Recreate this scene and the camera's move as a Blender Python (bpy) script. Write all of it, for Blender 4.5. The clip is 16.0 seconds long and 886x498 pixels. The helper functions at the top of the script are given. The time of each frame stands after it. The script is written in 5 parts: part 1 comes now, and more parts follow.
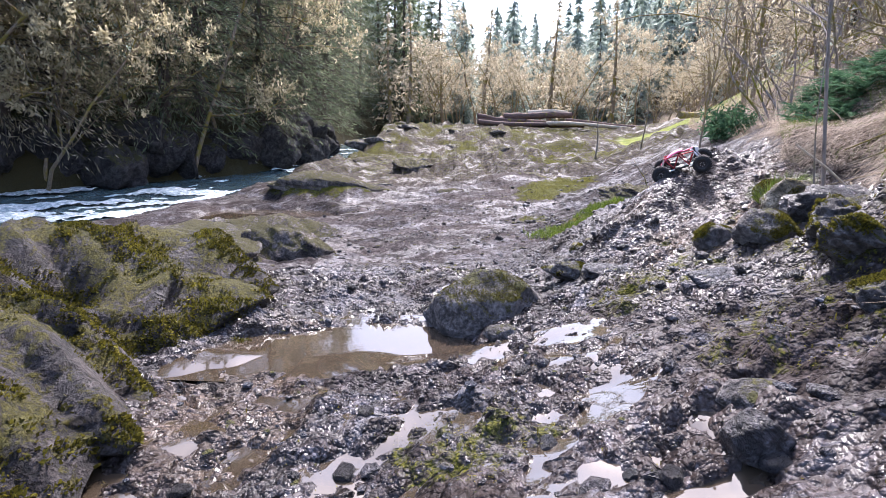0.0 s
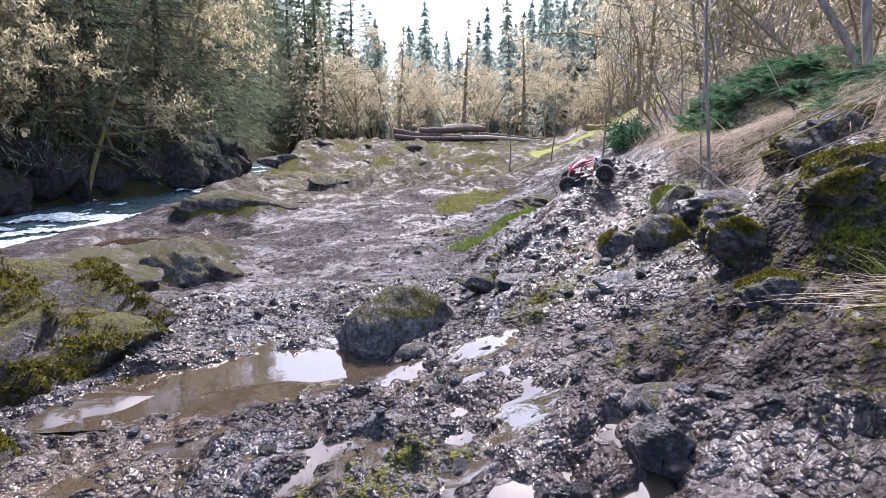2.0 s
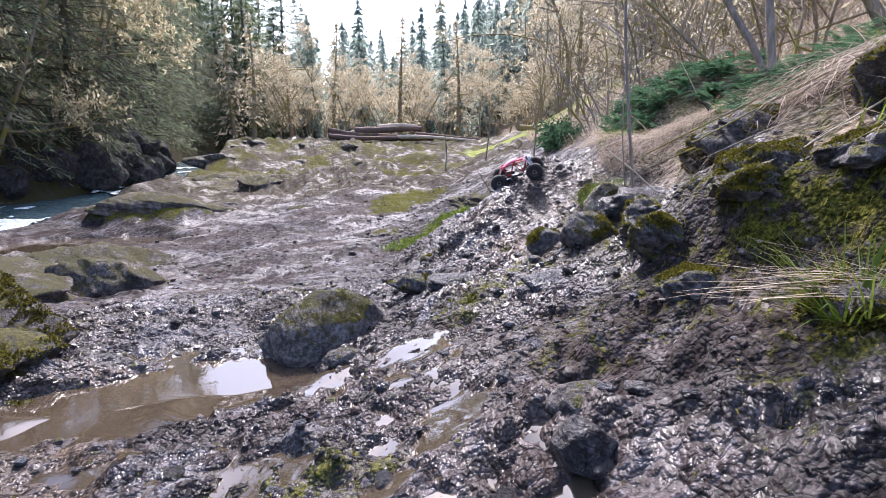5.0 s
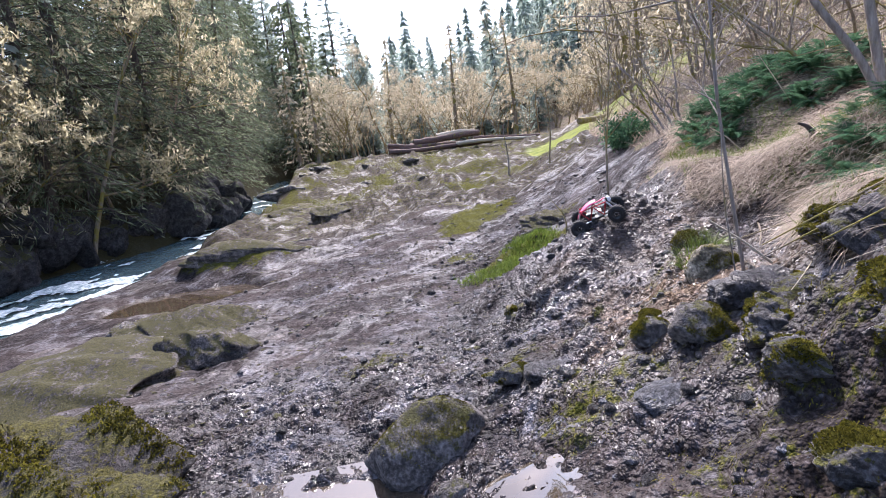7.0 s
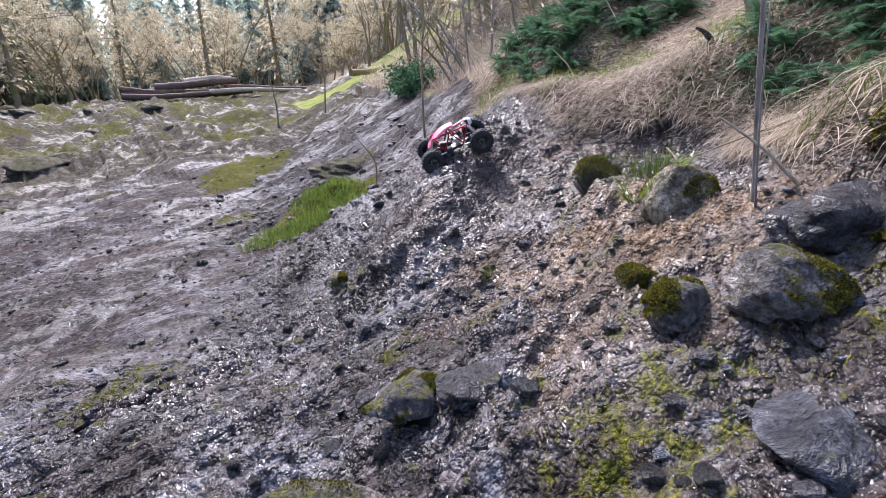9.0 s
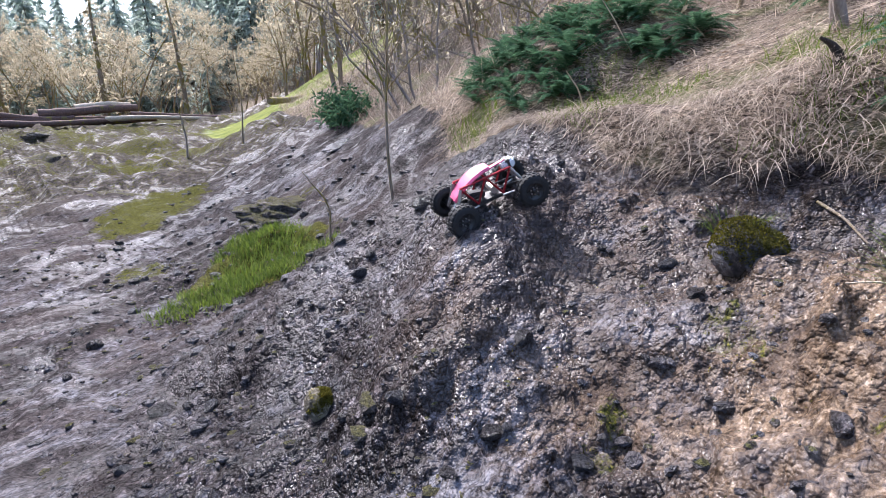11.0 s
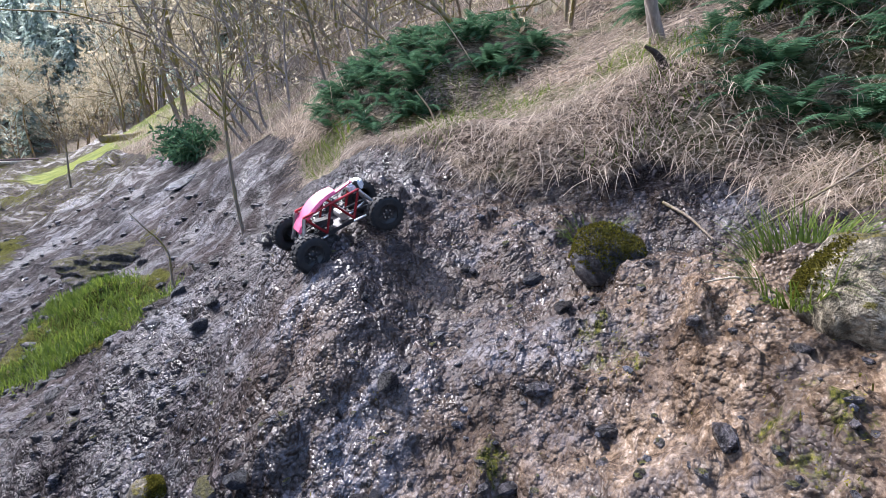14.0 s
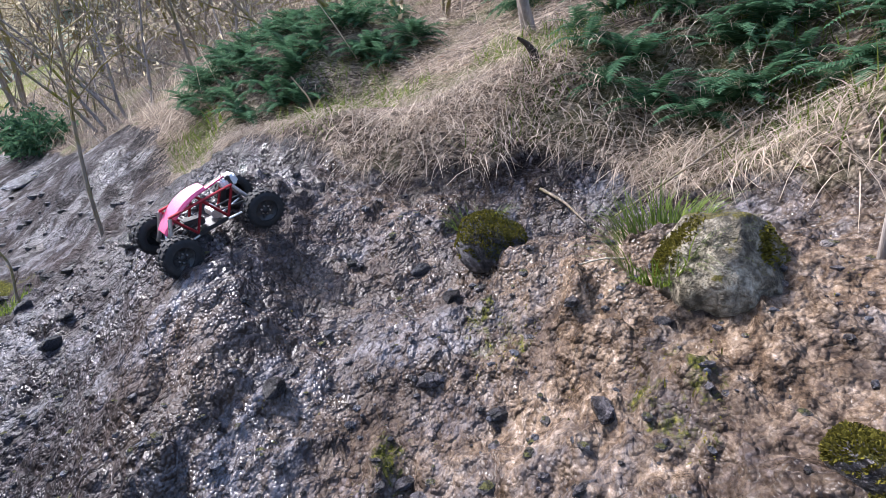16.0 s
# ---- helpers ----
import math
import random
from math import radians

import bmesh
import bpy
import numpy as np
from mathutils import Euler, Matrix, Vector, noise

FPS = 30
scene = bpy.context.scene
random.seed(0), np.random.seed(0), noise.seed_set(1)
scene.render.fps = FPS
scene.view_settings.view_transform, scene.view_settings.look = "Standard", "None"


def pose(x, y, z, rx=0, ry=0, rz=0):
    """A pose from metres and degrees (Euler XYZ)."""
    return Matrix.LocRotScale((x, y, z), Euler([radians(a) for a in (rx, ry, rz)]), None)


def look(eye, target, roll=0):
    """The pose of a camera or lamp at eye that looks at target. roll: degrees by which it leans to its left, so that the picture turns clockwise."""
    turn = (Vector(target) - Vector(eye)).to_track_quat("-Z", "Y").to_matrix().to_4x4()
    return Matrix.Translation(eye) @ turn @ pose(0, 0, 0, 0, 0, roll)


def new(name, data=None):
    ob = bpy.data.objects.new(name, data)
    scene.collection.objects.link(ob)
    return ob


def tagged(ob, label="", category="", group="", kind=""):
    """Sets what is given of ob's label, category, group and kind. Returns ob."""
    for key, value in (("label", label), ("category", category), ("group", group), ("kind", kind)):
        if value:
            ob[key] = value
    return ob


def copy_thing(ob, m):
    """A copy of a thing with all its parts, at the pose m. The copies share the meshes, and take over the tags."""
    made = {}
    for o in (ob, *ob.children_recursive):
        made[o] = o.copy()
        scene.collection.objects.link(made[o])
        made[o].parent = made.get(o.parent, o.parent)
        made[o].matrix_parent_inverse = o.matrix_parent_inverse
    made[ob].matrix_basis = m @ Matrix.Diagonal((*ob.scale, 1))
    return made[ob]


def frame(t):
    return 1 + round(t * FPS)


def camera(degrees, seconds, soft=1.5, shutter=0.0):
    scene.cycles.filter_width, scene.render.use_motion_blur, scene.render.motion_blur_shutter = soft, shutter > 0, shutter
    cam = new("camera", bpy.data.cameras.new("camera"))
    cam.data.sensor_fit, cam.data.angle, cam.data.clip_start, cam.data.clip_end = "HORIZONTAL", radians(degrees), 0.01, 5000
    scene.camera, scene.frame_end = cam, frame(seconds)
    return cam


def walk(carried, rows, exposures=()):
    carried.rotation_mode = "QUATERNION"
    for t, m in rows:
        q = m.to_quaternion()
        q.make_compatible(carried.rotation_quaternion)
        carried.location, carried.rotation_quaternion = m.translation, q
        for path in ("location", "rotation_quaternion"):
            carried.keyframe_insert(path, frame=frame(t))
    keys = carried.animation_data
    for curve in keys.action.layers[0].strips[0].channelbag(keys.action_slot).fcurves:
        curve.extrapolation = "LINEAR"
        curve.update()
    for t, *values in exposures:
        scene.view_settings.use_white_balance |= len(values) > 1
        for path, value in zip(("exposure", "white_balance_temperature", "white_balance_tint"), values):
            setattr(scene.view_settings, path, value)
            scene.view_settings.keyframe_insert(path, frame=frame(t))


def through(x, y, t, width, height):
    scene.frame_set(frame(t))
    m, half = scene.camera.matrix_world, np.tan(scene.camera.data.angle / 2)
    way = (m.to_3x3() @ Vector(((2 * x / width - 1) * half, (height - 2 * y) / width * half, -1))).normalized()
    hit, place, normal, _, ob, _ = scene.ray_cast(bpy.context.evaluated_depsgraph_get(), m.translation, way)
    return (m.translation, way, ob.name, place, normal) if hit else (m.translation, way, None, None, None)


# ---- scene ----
cam = camera(79.5, 16.0, 0.8)
PATH = [
    (0, (0.032, 0.021, 1.092), (-0.004, 1.974, 0.663), 1.63),
    (0.5, (0.033, 0.024, 1.089), (0.028, 1.979, 0.665), 1.84),
    (1, (0.034, 0.024, 1.085), (0.047, 1.977, 0.656), 1.56),
    (1.5, (0.057, 0.048, 1.089), (0.162, 2.005, 0.692), 0.94),
    (2, (0.095, 0.086, 1.089), (0.347, 2.035, 0.718), 0.61),
    (2.5, (0.123, 0.111, 1.089), (0.503, 2.045, 0.747), 0.28),
    (3, (0.135, 0.125, 1.087), (0.557, 2.056, 0.779), 0.84),
    (3.5, (0.143, 0.132, 1.084), (0.591, 2.056, 0.771), 1.38),
    (5.8, (0.154, 0.149, 1.080), (0.638, 2.051, 0.696), 0.47),
    (6, (0.155, 0.163, 1.108), (0.554, 2.105, 0.846), -2.40),
    (6.5, (0.198, 0.218, 1.394), (0.279, 2.211, 1.246), -6.90),
    (7, (0.119, 0.342, 1.570), (0.341, 2.297, 1.210), -7.01),
    (7.5, (-0.015, 0.641, 1.516), (0.539, 2.506, 1.052), -3.18),
    (8, (-0.033, 1.033, 1.383), (0.605, 2.885, 0.979), -3.45),
    (8.5, (-0.028, 1.454, 1.296), (0.862, 3.189, 0.850), -3.52),
    (9, (0.082, 1.776, 1.217), (1.077, 3.412, 0.642), -3.59),
    (9.5, (0.211, 2.187, 1.230), (0.931, 3.989, 0.748), -3.50),
    (10, (0.218, 2.600, 1.203), (1.237, 4.272, 0.795), -1.53),
    (10.2, (0.210, 2.743, 1.241), (1.375, 4.294, 0.755), -0.77),
    (12.3, (0.455, 3.100, 1.167), (1.792, 4.527, 0.747), -4.00),
    (12.5, (0.456, 3.099, 1.164), (1.820, 4.503, 0.754), -3.94),
    (13, (0.477, 3.109, 1.168), (1.925, 4.426, 0.755), -4.16),
    (13.5, (0.497, 3.113, 1.170), (2.027, 4.331, 0.752), -4.84),
    (14, (0.510, 3.114, 1.173), (2.098, 4.254, 0.751), -5.38),
    (14.5, (0.526, 3.110, 1.178), (2.174, 4.160, 0.753), -6.11),
    (15, (0.537, 3.106, 1.177), (2.246, 4.048, 0.737), -6.58),
    (15.5, (0.547, 3.110, 1.180), (2.300, 3.950, 0.708), -5.99),
    (16, (0.544, 3.112, 1.178), (2.314, 3.897, 0.677), -5.61),
]
walk(cam, [(t, look(eye, target, roll)) for t, eye, target, roll in PATH], exposures=[(0, 1.85, 6050, 21), (3.5, 1.78, 6050, 21), (6, 1.78, 6050, 21), (8, 1.66, 6000, 20), (16, 1.64, 5800, 16)])

# ---- light: a high spring sun ahead, over the valley, hazy bright sky ----
SUN_ELEVATION, SUN_AZIMUTH = 51.0, 6.0      # degrees; azimuth from +y towards +x
world = bpy.data.worlds.new("sky")
scene.world = world
world.use_nodes = True
sky = world.node_tree.nodes.new("ShaderNodeTexSky")
sky.sky_type, sky.sun_disc = "NISHITA", False
sky.sun_elevation, sky.sun_rotation = radians(SUN_ELEVATION), radians(SUN_AZIMUTH)
sky.dust_density, sky.air_density = 2.2, 1.0
back = world.node_tree.nodes["Background"]
back.inputs["Strength"].default_value = 0.15
world.node_tree.links.new(sky.outputs["Color"], back.inputs["Color"])
sun = new("sun", bpy.data.lights.new("sun", "SUN"))
sun.data.energy, sun.data.angle, sun.data.color = 2.8, radians(5.0), (1.0, 0.95, 0.87)
a, e = radians(SUN_AZIMUTH), radians(SUN_ELEVATION)
sun.matrix_world = look((0, 0, 60), (-math.sin(a) * math.cos(e), -math.cos(a) * math.cos(e), 60 - math.sin(e)))


# ---- materials ----
class Mat:
    """A node material with a Principled shader, and short ways to add the usual textures."""

    def __init__(self, name, rough=0.8, spec=0.5, metal=0.0):
        self.m = bpy.data.materials.new(name)
        self.m.use_nodes = True
        self.t = self.m.node_tree
        self.b = self.t.nodes["Principled BSDF"]
        self.b.inputs["Roughness"].default_value = rough
        self.b.inputs["Specular IOR Level"].default_value = spec
        self.b.inputs["Metallic"].default_value = metal
        self.coord = self.t.nodes.new("ShaderNodeTexCoord").outputs["Object"]

    def put(self, value, socket):
        if isinstance(value, bpy.types.NodeSocket):
            self.t.links.new(value, socket)
        elif isinstance(value, tuple) and len(value) == 3:
            socket.default_value = (*value, 1.0)
        else:
            socket.default_value = value

    def noise(self, scale, detail=4.0, rough=0.6, distort=0.0, coord=None):
        n = self.t.nodes.new("ShaderNodeTexNoise")
        n.inputs["Scale"].default_value, n.inputs["Detail"].default_value = scale, detail
        n.inputs["Roughness"].default_value, n.inputs["Distortion"].default_value = rough, distort
        self.t.links.new(coord or self.coord, n.inputs["Vector"])
        return n.outputs["Fac"]

    def cells(self, scale, out="Distance", feature="F1", coord=None):
        n = self.t.nodes.new("ShaderNodeTexVoronoi")
        n.feature = feature
        n.inputs["Scale"].default_value = scale
        self.t.links.new(coord or self.coord, n.inputs["Vector"])
        return n.outputs[out]

    def facets(self, scale, coord=None):
        """Heights, in metres, of flat cells each tilted its own way: broken stone. Also each cell's own chance."""
        at_ = coord or self.coord
        n = self.t.nodes.new("ShaderNodeTexVoronoi")
        n.inputs["Scale"].default_value = scale
        self.t.links.new(at_, n.inputs["Vector"])
        off, lean, dot = (self.t.nodes.new("ShaderNodeVectorMath") for _ in range(3))
        off.operation, lean.operation, dot.operation = "SUBTRACT", "SUBTRACT", "DOT_PRODUCT"
        self.t.links.new(at_, off.inputs[0]), self.t.links.new(n.outputs["Position"], off.inputs[1])
        self.t.links.new(n.outputs["Color"], lean.inputs[0])
        lean.inputs[1].default_value = (0.5, 0.5, 0.5)
        self.t.links.new(off.outputs[0], dot.inputs[0]), self.t.links.new(lean.outputs[0], dot.inputs[1])
        own = self.math("FRACT", self.math("MULTIPLY", n.outputs["Color"], 5.3))
        return self.math("ADD", dot.outputs["Value"], self.math("MULTIPLY", own, 0.25 / scale)), own

    def warped(self, scale, much):
        """Places pushed about by noise, to make cells uneven."""
        n = self.t.nodes.new("ShaderNodeTexNoise")
        n.inputs["Scale"].default_value, n.inputs["Detail"].default_value = scale, 3.0
        self.t.links.new(self.coord, n.inputs["Vector"])
        v = self.t.nodes.new("ShaderNodeVectorMath")
        v.operation = "MULTIPLY_ADD"
        self.t.links.new(n.outputs["Color"], v.inputs[0])
        v.inputs[1].default_value = (much, much, much)
        self.t.links.new(self.coord, v.inputs[2])
        return v.outputs[0]

    def stretched(self, x, y, z):
        n = self.t.nodes.new("ShaderNodeMapping")
        n.inputs["Scale"].default_value = (x, y, z)
        self.t.links.new(self.coord, n.inputs["Vector"])
        return n.outputs["Vector"]

    def step(self, value, low, high, a=0.0, b=1.0):
        n = self.t.nodes.new("ShaderNodeMapRange")
        self.put(value, n.inputs["Value"])
        n.inputs["From Min"].default_value, n.inputs["From Max"].default_value = low, high
        self.put(a, n.inputs["To Min"]), self.put(b, n.inputs["To Max"])
        return n.outputs["Result"]

    def math(self, op, a, b=0.0):
        n = self.t.nodes.new("ShaderNodeMath")
        n.operation = op
        self.put(a, n.inputs[0]), self.put(b, n.inputs[1])
        return n.outputs[0]

    def mix(self, f, a, b, kind="MIX"):
        n = self.t.nodes.new("ShaderNodeMix")
        n.data_type, n.blend_type = "RGBA", kind
        self.put(f, n.inputs[0]), self.put(a, n.inputs[6]), self.put(b, n.inputs[7])
        return n.outputs[2]

    def ramp(self, value, *stops):
        n = self.t.nodes.new("ShaderNodeValToRGB")
        while len(n.color_ramp.elements) < len(stops):
            n.color_ramp.elements.new(0.5)
        for el, (at, colour) in zip(n.color_ramp.elements, stops):
            el.position, el.color = at, (*colour, 1.0)
        self.t.links.new(value, n.inputs["Fac"])
        return n.outputs["Color"]

    def attr(self, name):
        n = self.t.nodes.new("ShaderNodeAttribute")
        n.attribute_name = name
        return n.outputs["Fac"]

    def up(self):
        n = self.t.nodes.new("ShaderNodeNewGeometry")
        s = self.t.nodes.new("ShaderNodeSeparateXYZ")
        self.t.links.new(n.outputs["Normal"], s.inputs[0])
        return s.outputs["Z"]

    def island(self):
        return self.t.nodes.new("ShaderNodeNewGeometry").outputs["Random Per Island"]

    def each(self):
        return self.t.nodes.new("ShaderNodeObjectInfo").outputs["Random"]

    def bump(self, height, strength=0.5, distance=0.02):
        n = self.t.nodes.new("ShaderNodeBump")
        n.inputs["Strength"].default_value, n.inputs["Distance"].default_value = strength, distance
        self.t.links.new(height, n.inputs["Height"])
        self.t.links.new(n.outputs["Normal"], self.b.inputs["Normal"])

    def done(self, colour, rough=None):
        self.put(colour, self.b.inputs["Base Color"])
        if rough is not None:
            self.put(rough, self.b.inputs["Roughness"])
        return self.m


def leafy(name, dark, light, through=0.35, rough=0.6, spec=0.15):
    """A thin leaf, needle or straw: two tones by piece, some light passing through."""
    m = Mat(name, rough, spec)
    pick = m.math("FRACT", m.math("ADD", m.island(), m.each()))
    colour = m.mix(pick, dark, light)
    colour = m.mix(m.step(m.noise(3.0, 2.0), 0.35, 0.65, 0.0, 0.5), colour, tuple(0.6 * c for c in dark))
    m.put(colour, m.b.inputs["Base Color"])
    thin = m.t.nodes.new("ShaderNodeBsdfTranslucent")
    m.put(colour, thin.inputs["Color"])
    both = m.t.nodes.new("ShaderNodeMixShader")
    both.inputs[0].default_value = through
    m.t.links.new(m.b.outputs[0], both.inputs[1])
    m.t.links.new(thin.outputs[0], both.inputs[2])
    m.t.links.new(both.outputs[0], m.t.nodes["Material Output"].inputs["Surface"])
    return m.m


def ground_material():
    m = Mat("wet_basalt_ground", 0.4)
    big, mid, fine = m.noise(0.7, 3), m.noise(5.0, 6, 0.7), m.noise(60.0, 5, 0.75)
    uneven = m.warped(9.0, 0.07)
    sweep = m.noise(0.9, 6, 0.68, 1.3)
    plate, tone = m.facets(11.0, uneven)
    chip, small = m.facets(34.0, uneven)
    speck = m.facets(95.0)[1]
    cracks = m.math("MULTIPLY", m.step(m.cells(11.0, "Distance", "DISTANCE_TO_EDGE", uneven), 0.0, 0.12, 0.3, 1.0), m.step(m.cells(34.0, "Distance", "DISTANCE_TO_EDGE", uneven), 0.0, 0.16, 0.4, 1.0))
    level = m.math("ADD", m.math("ADD", m.math("MULTIPLY", tone, 0.1), m.math("MULTIPLY", small, 0.16)), m.math("ADD", m.math("MULTIPLY", speck, 0.16), m.math("ADD", m.math("MULTIPLY", mid, 0.5), m.math("MULTIPLY", m.noise(22.0, 6, 0.7, 0.5), 0.4))))
    rock = m.ramp(level, (0.44, (0.005, 0.004, 0.004)), (0.59, (0.022, 0.018, 0.018)), (0.75, (0.064, 0.053, 0.053)), (0.92, (0.26, 0.232, 0.237)))
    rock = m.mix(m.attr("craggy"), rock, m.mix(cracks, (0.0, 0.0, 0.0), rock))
    grains = m.noise(24.0, 8, 0.82, 0.4, m.stretched(0.8, 1.5, 1.0))
    wash = m.math("ADD", m.math("MULTIPLY", m.noise(1.6, 5, 0.6, 0.6, m.stretched(0.7, 1.3, 1.0)), 0.4), m.math("ADD", m.math("MULTIPLY", grains, 0.45), m.math("MULTIPLY", small, 0.12)))
    sheet = m.ramp(wash, (0.42, (0.006, 0.005, 0.005)), (0.49, (0.026, 0.021, 0.021)), (0.56, (0.068, 0.057, 0.056)), (0.65, (0.23, 0.2, 0.2)))
    rock = m.mix(m.step(m.attr("craggy"), 0.0, 0.7, 0.9, 0.0), rock, sheet)
    rock = m.mix(m.step(big, 0.45, 0.7, 0.0, 0.35), rock, (0.085, 0.063, 0.055))
    rock = m.mix(m.step(m.attr("wet"), 0.0, 0.45, 0.55, 0.0), rock, m.ramp(m.noise(6.0, 6, 0.75), (0.38, (0.012, 0.01, 0.008)), (0.5, (0.05, 0.041, 0.032)), (0.64, (0.14, 0.115, 0.09))))
    # patches of sky glare on the wet rock, painted as a pale blue-grey
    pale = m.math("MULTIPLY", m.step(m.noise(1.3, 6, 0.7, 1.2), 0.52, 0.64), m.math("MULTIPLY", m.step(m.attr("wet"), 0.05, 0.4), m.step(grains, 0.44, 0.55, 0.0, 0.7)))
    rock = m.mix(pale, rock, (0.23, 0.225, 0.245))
    rust = m.math("MULTIPLY", m.attr("rust"), m.step(mid, 0.3, 0.54, 0.1, 0.92))
    # ochre seepage, with the slope's tan glare put into its palest tones
    ochre = m.ramp(m.math("ADD", m.math("MULTIPLY", fine, 0.4), m.math("MULTIPLY", m.noise(15.0, 6, 0.75, 0.6), 0.6)), (0.38, (0.02, 0.013, 0.008)), (0.48, (0.1, 0.067, 0.042)), (0.57, (0.26, 0.19, 0.13)), (0.67, (0.58, 0.47, 0.38)))
    rock = m.mix(rust, rock, ochre)
    moss = m.step(m.math("ADD", m.attr("moss"), m.math("MULTIPLY", m.math("SUBTRACT", m.noise(11.0, 6, 0.8), 0.5), 2.2)), 0.45, 0.65)
    green = m.ramp(m.noise(75.0, 4, 0.75), (0.36, (0.01, 0.012, 0.003)), (0.5, (0.05, 0.052, 0.009)), (0.66, (0.15, 0.135, 0.022)))
    colour = m.mix(moss, rock, green)
    fibres = m.noise(34.0, 6, 0.75, 1.5, m.stretched(1.0, 0.35, 0.5))
    straw = m.ramp(fibres, (0.38, (0.03, 0.022, 0.016)), (0.5, (0.15, 0.115, 0.085)), (0.64, (0.48, 0.39, 0.3)))
    straw = m.mix(m.step(m.noise(1.3, 4, 0.7), 0.5, 0.65, 0.0, 0.45), straw, (0.11, 0.14, 0.03))
    thatch = m.step(m.attr("thatch"), 0.35, 0.65)
    colour = m.mix(thatch, colour, straw)
    colour = m.mix(m.attr("litter"), colour, m.ramp(fine, (0.35, (0.02, 0.016, 0.01)), (0.55, (0.06, 0.054, 0.026)), (0.7, (0.12, 0.1, 0.06))))
    meadow = m.ramp(m.noise(1.2, 6, 0.75), (0.3, (0.07, 0.1, 0.025)), (0.7, (0.26, 0.28, 0.07)))
    colour = m.mix(m.step(m.attr("meadow"), 0.3, 0.7), colour, meadow)
    wet = m.step(m.noise(5.0, 5, 0.7), 0.4, 0.6, 0.45, 0.2)
    dry = m.math("MAXIMUM", m.step(m.attr("craggy"), 0.1, 0.8, 1.0, 0.0), m.step(m.attr("wet"), 0.4, 1.0, 1.0, 0.0))
    wet = m.math("ADD", wet, m.math("MULTIPLY", dry, m.step(sweep, 0.5, 0.6, 0.45, 0.05)))
    m.put(m.step(dry, 0.0, 1.0, m.step(m.noise(2.3, 4, 0.6), 0.38, 0.58, 0.06, 0.3), m.step(sweep, 0.52, 0.6, 0.04, 0.24)), m.b.inputs["Specular IOR Level"])
    wet = m.math("SUBTRACT", wet, m.math("MULTIPLY", rust, 0.08))
    rough = m.mix(m.math("MAXIMUM", m.math("MAXIMUM", moss, thatch), m.math("MAXIMUM", m.attr("litter"), m.attr("meadow"))), wet, (0.95, 0.95, 0.95))
    lumps = m.math("ADD", m.math("MULTIPLY", m.cells(13.0, coord=uneven), -0.017), m.math("ADD", m.math("MULTIPLY", m.cells(36.0, coord=uneven), -0.014), m.math("MULTIPLY", m.cells(90.0), -0.006)))
    relief = m.math("ADD", m.math("ADD", lumps, m.math("MULTIPLY", chip, 0.5)), m.math("ADD", m.math("MULTIPLY", plate, 0.25), m.math("MULTIPLY", m.noise(26.0, 4, 0.55, 0.5), 0.012)))
    m.bump(m.math("MULTIPLY", relief, m.step(m.attr("craggy"), 0.0, 1.0, 0.5, 1.0)), 1.0, 1.0)
    return m.done(colour, rough)


def rock_material(name, dark, light, moss=0.5, rough=0.55, moss_tint=(0.17, 0.17, 0.03)):
    """Weathered stone with moss where it lies flat enough to hold it."""
    m = Mat(name, rough)
    mid, fine = m.noise(7.0, 5, 0.65), m.noise(45.0, 4, 0.7)
    colour = m.ramp(m.math("MULTIPLY", m.math("ADD", mid, fine), 0.5), (0.4, tuple(0.35 * c for c in dark)), (0.48, dark), (0.56, light), (0.66, tuple(min(0.8, 1.7 * c) for c in light)))
    colour = m.mix(m.step(m.noise(18.0, 3), 0.58, 0.66, 0.0, 0.5), colour, tuple(1.25 * c for c in light))
    hold = m.math("ADD", m.step(m.up(), -0.1, 0.9, -0.15, 0.2), m.math("ADD", m.math("MULTIPLY", m.noise(4.5, 4, 0.65), 0.8), m.math("MULTIPLY", m.noise(21.0, 6, 0.8), 0.9)))
    cover = m.step(hold, 1.22 - moss * 0.5, 1.3 - moss * 0.5)
    green = m.ramp(m.noise(70.0, 3, 0.7), (0.3, tuple(0.12 * c for c in moss_tint)), (0.55, tuple(0.6 * c for c in moss_tint)), (0.8, moss_tint))
    m.bump(m.math("ADD", m.math("ADD", fine, m.math("MULTIPLY", m.math("ABSOLUTE", m.math("SUBTRACT", m.noise(9.0, 6, 0.7, 0.6), 0.5)), 3.0)), m.math("MULTIPLY", cover, m.noise(90.0, 3, 0.8))), 1.0, 0.025)
    return m.done(m.mix(cover, colour, green), m.mix(cover, m.step(m.noise(6.0, 3), 0.4, 0.6, rough + 0.15, rough - 0.15), (0.95, 0.95, 0.95)))


def bark_material(name, dark, light, moss=0.0, tint=(0.3, 0.27, 0.04)):
    m = Mat(name, 0.85, 0.3)
    along = m.stretched(1, 1, 0.18)
    grain = m.noise(26.0, 5, 0.7, 0.0, along)
    colour = m.ramp(grain, (0.3, dark), (0.7, light))
    if moss:
        colour = m.mix(m.step(m.noise(2.2, 5, 0.7), 0.62 - 0.3 * moss, 0.72 - 0.3 * moss), colour, m.mix(m.noise(50.0, 3), tuple(0.3 * c for c in tint), tint))
    m.bump(grain, 0.7, 0.02)
    return m.done(colour)


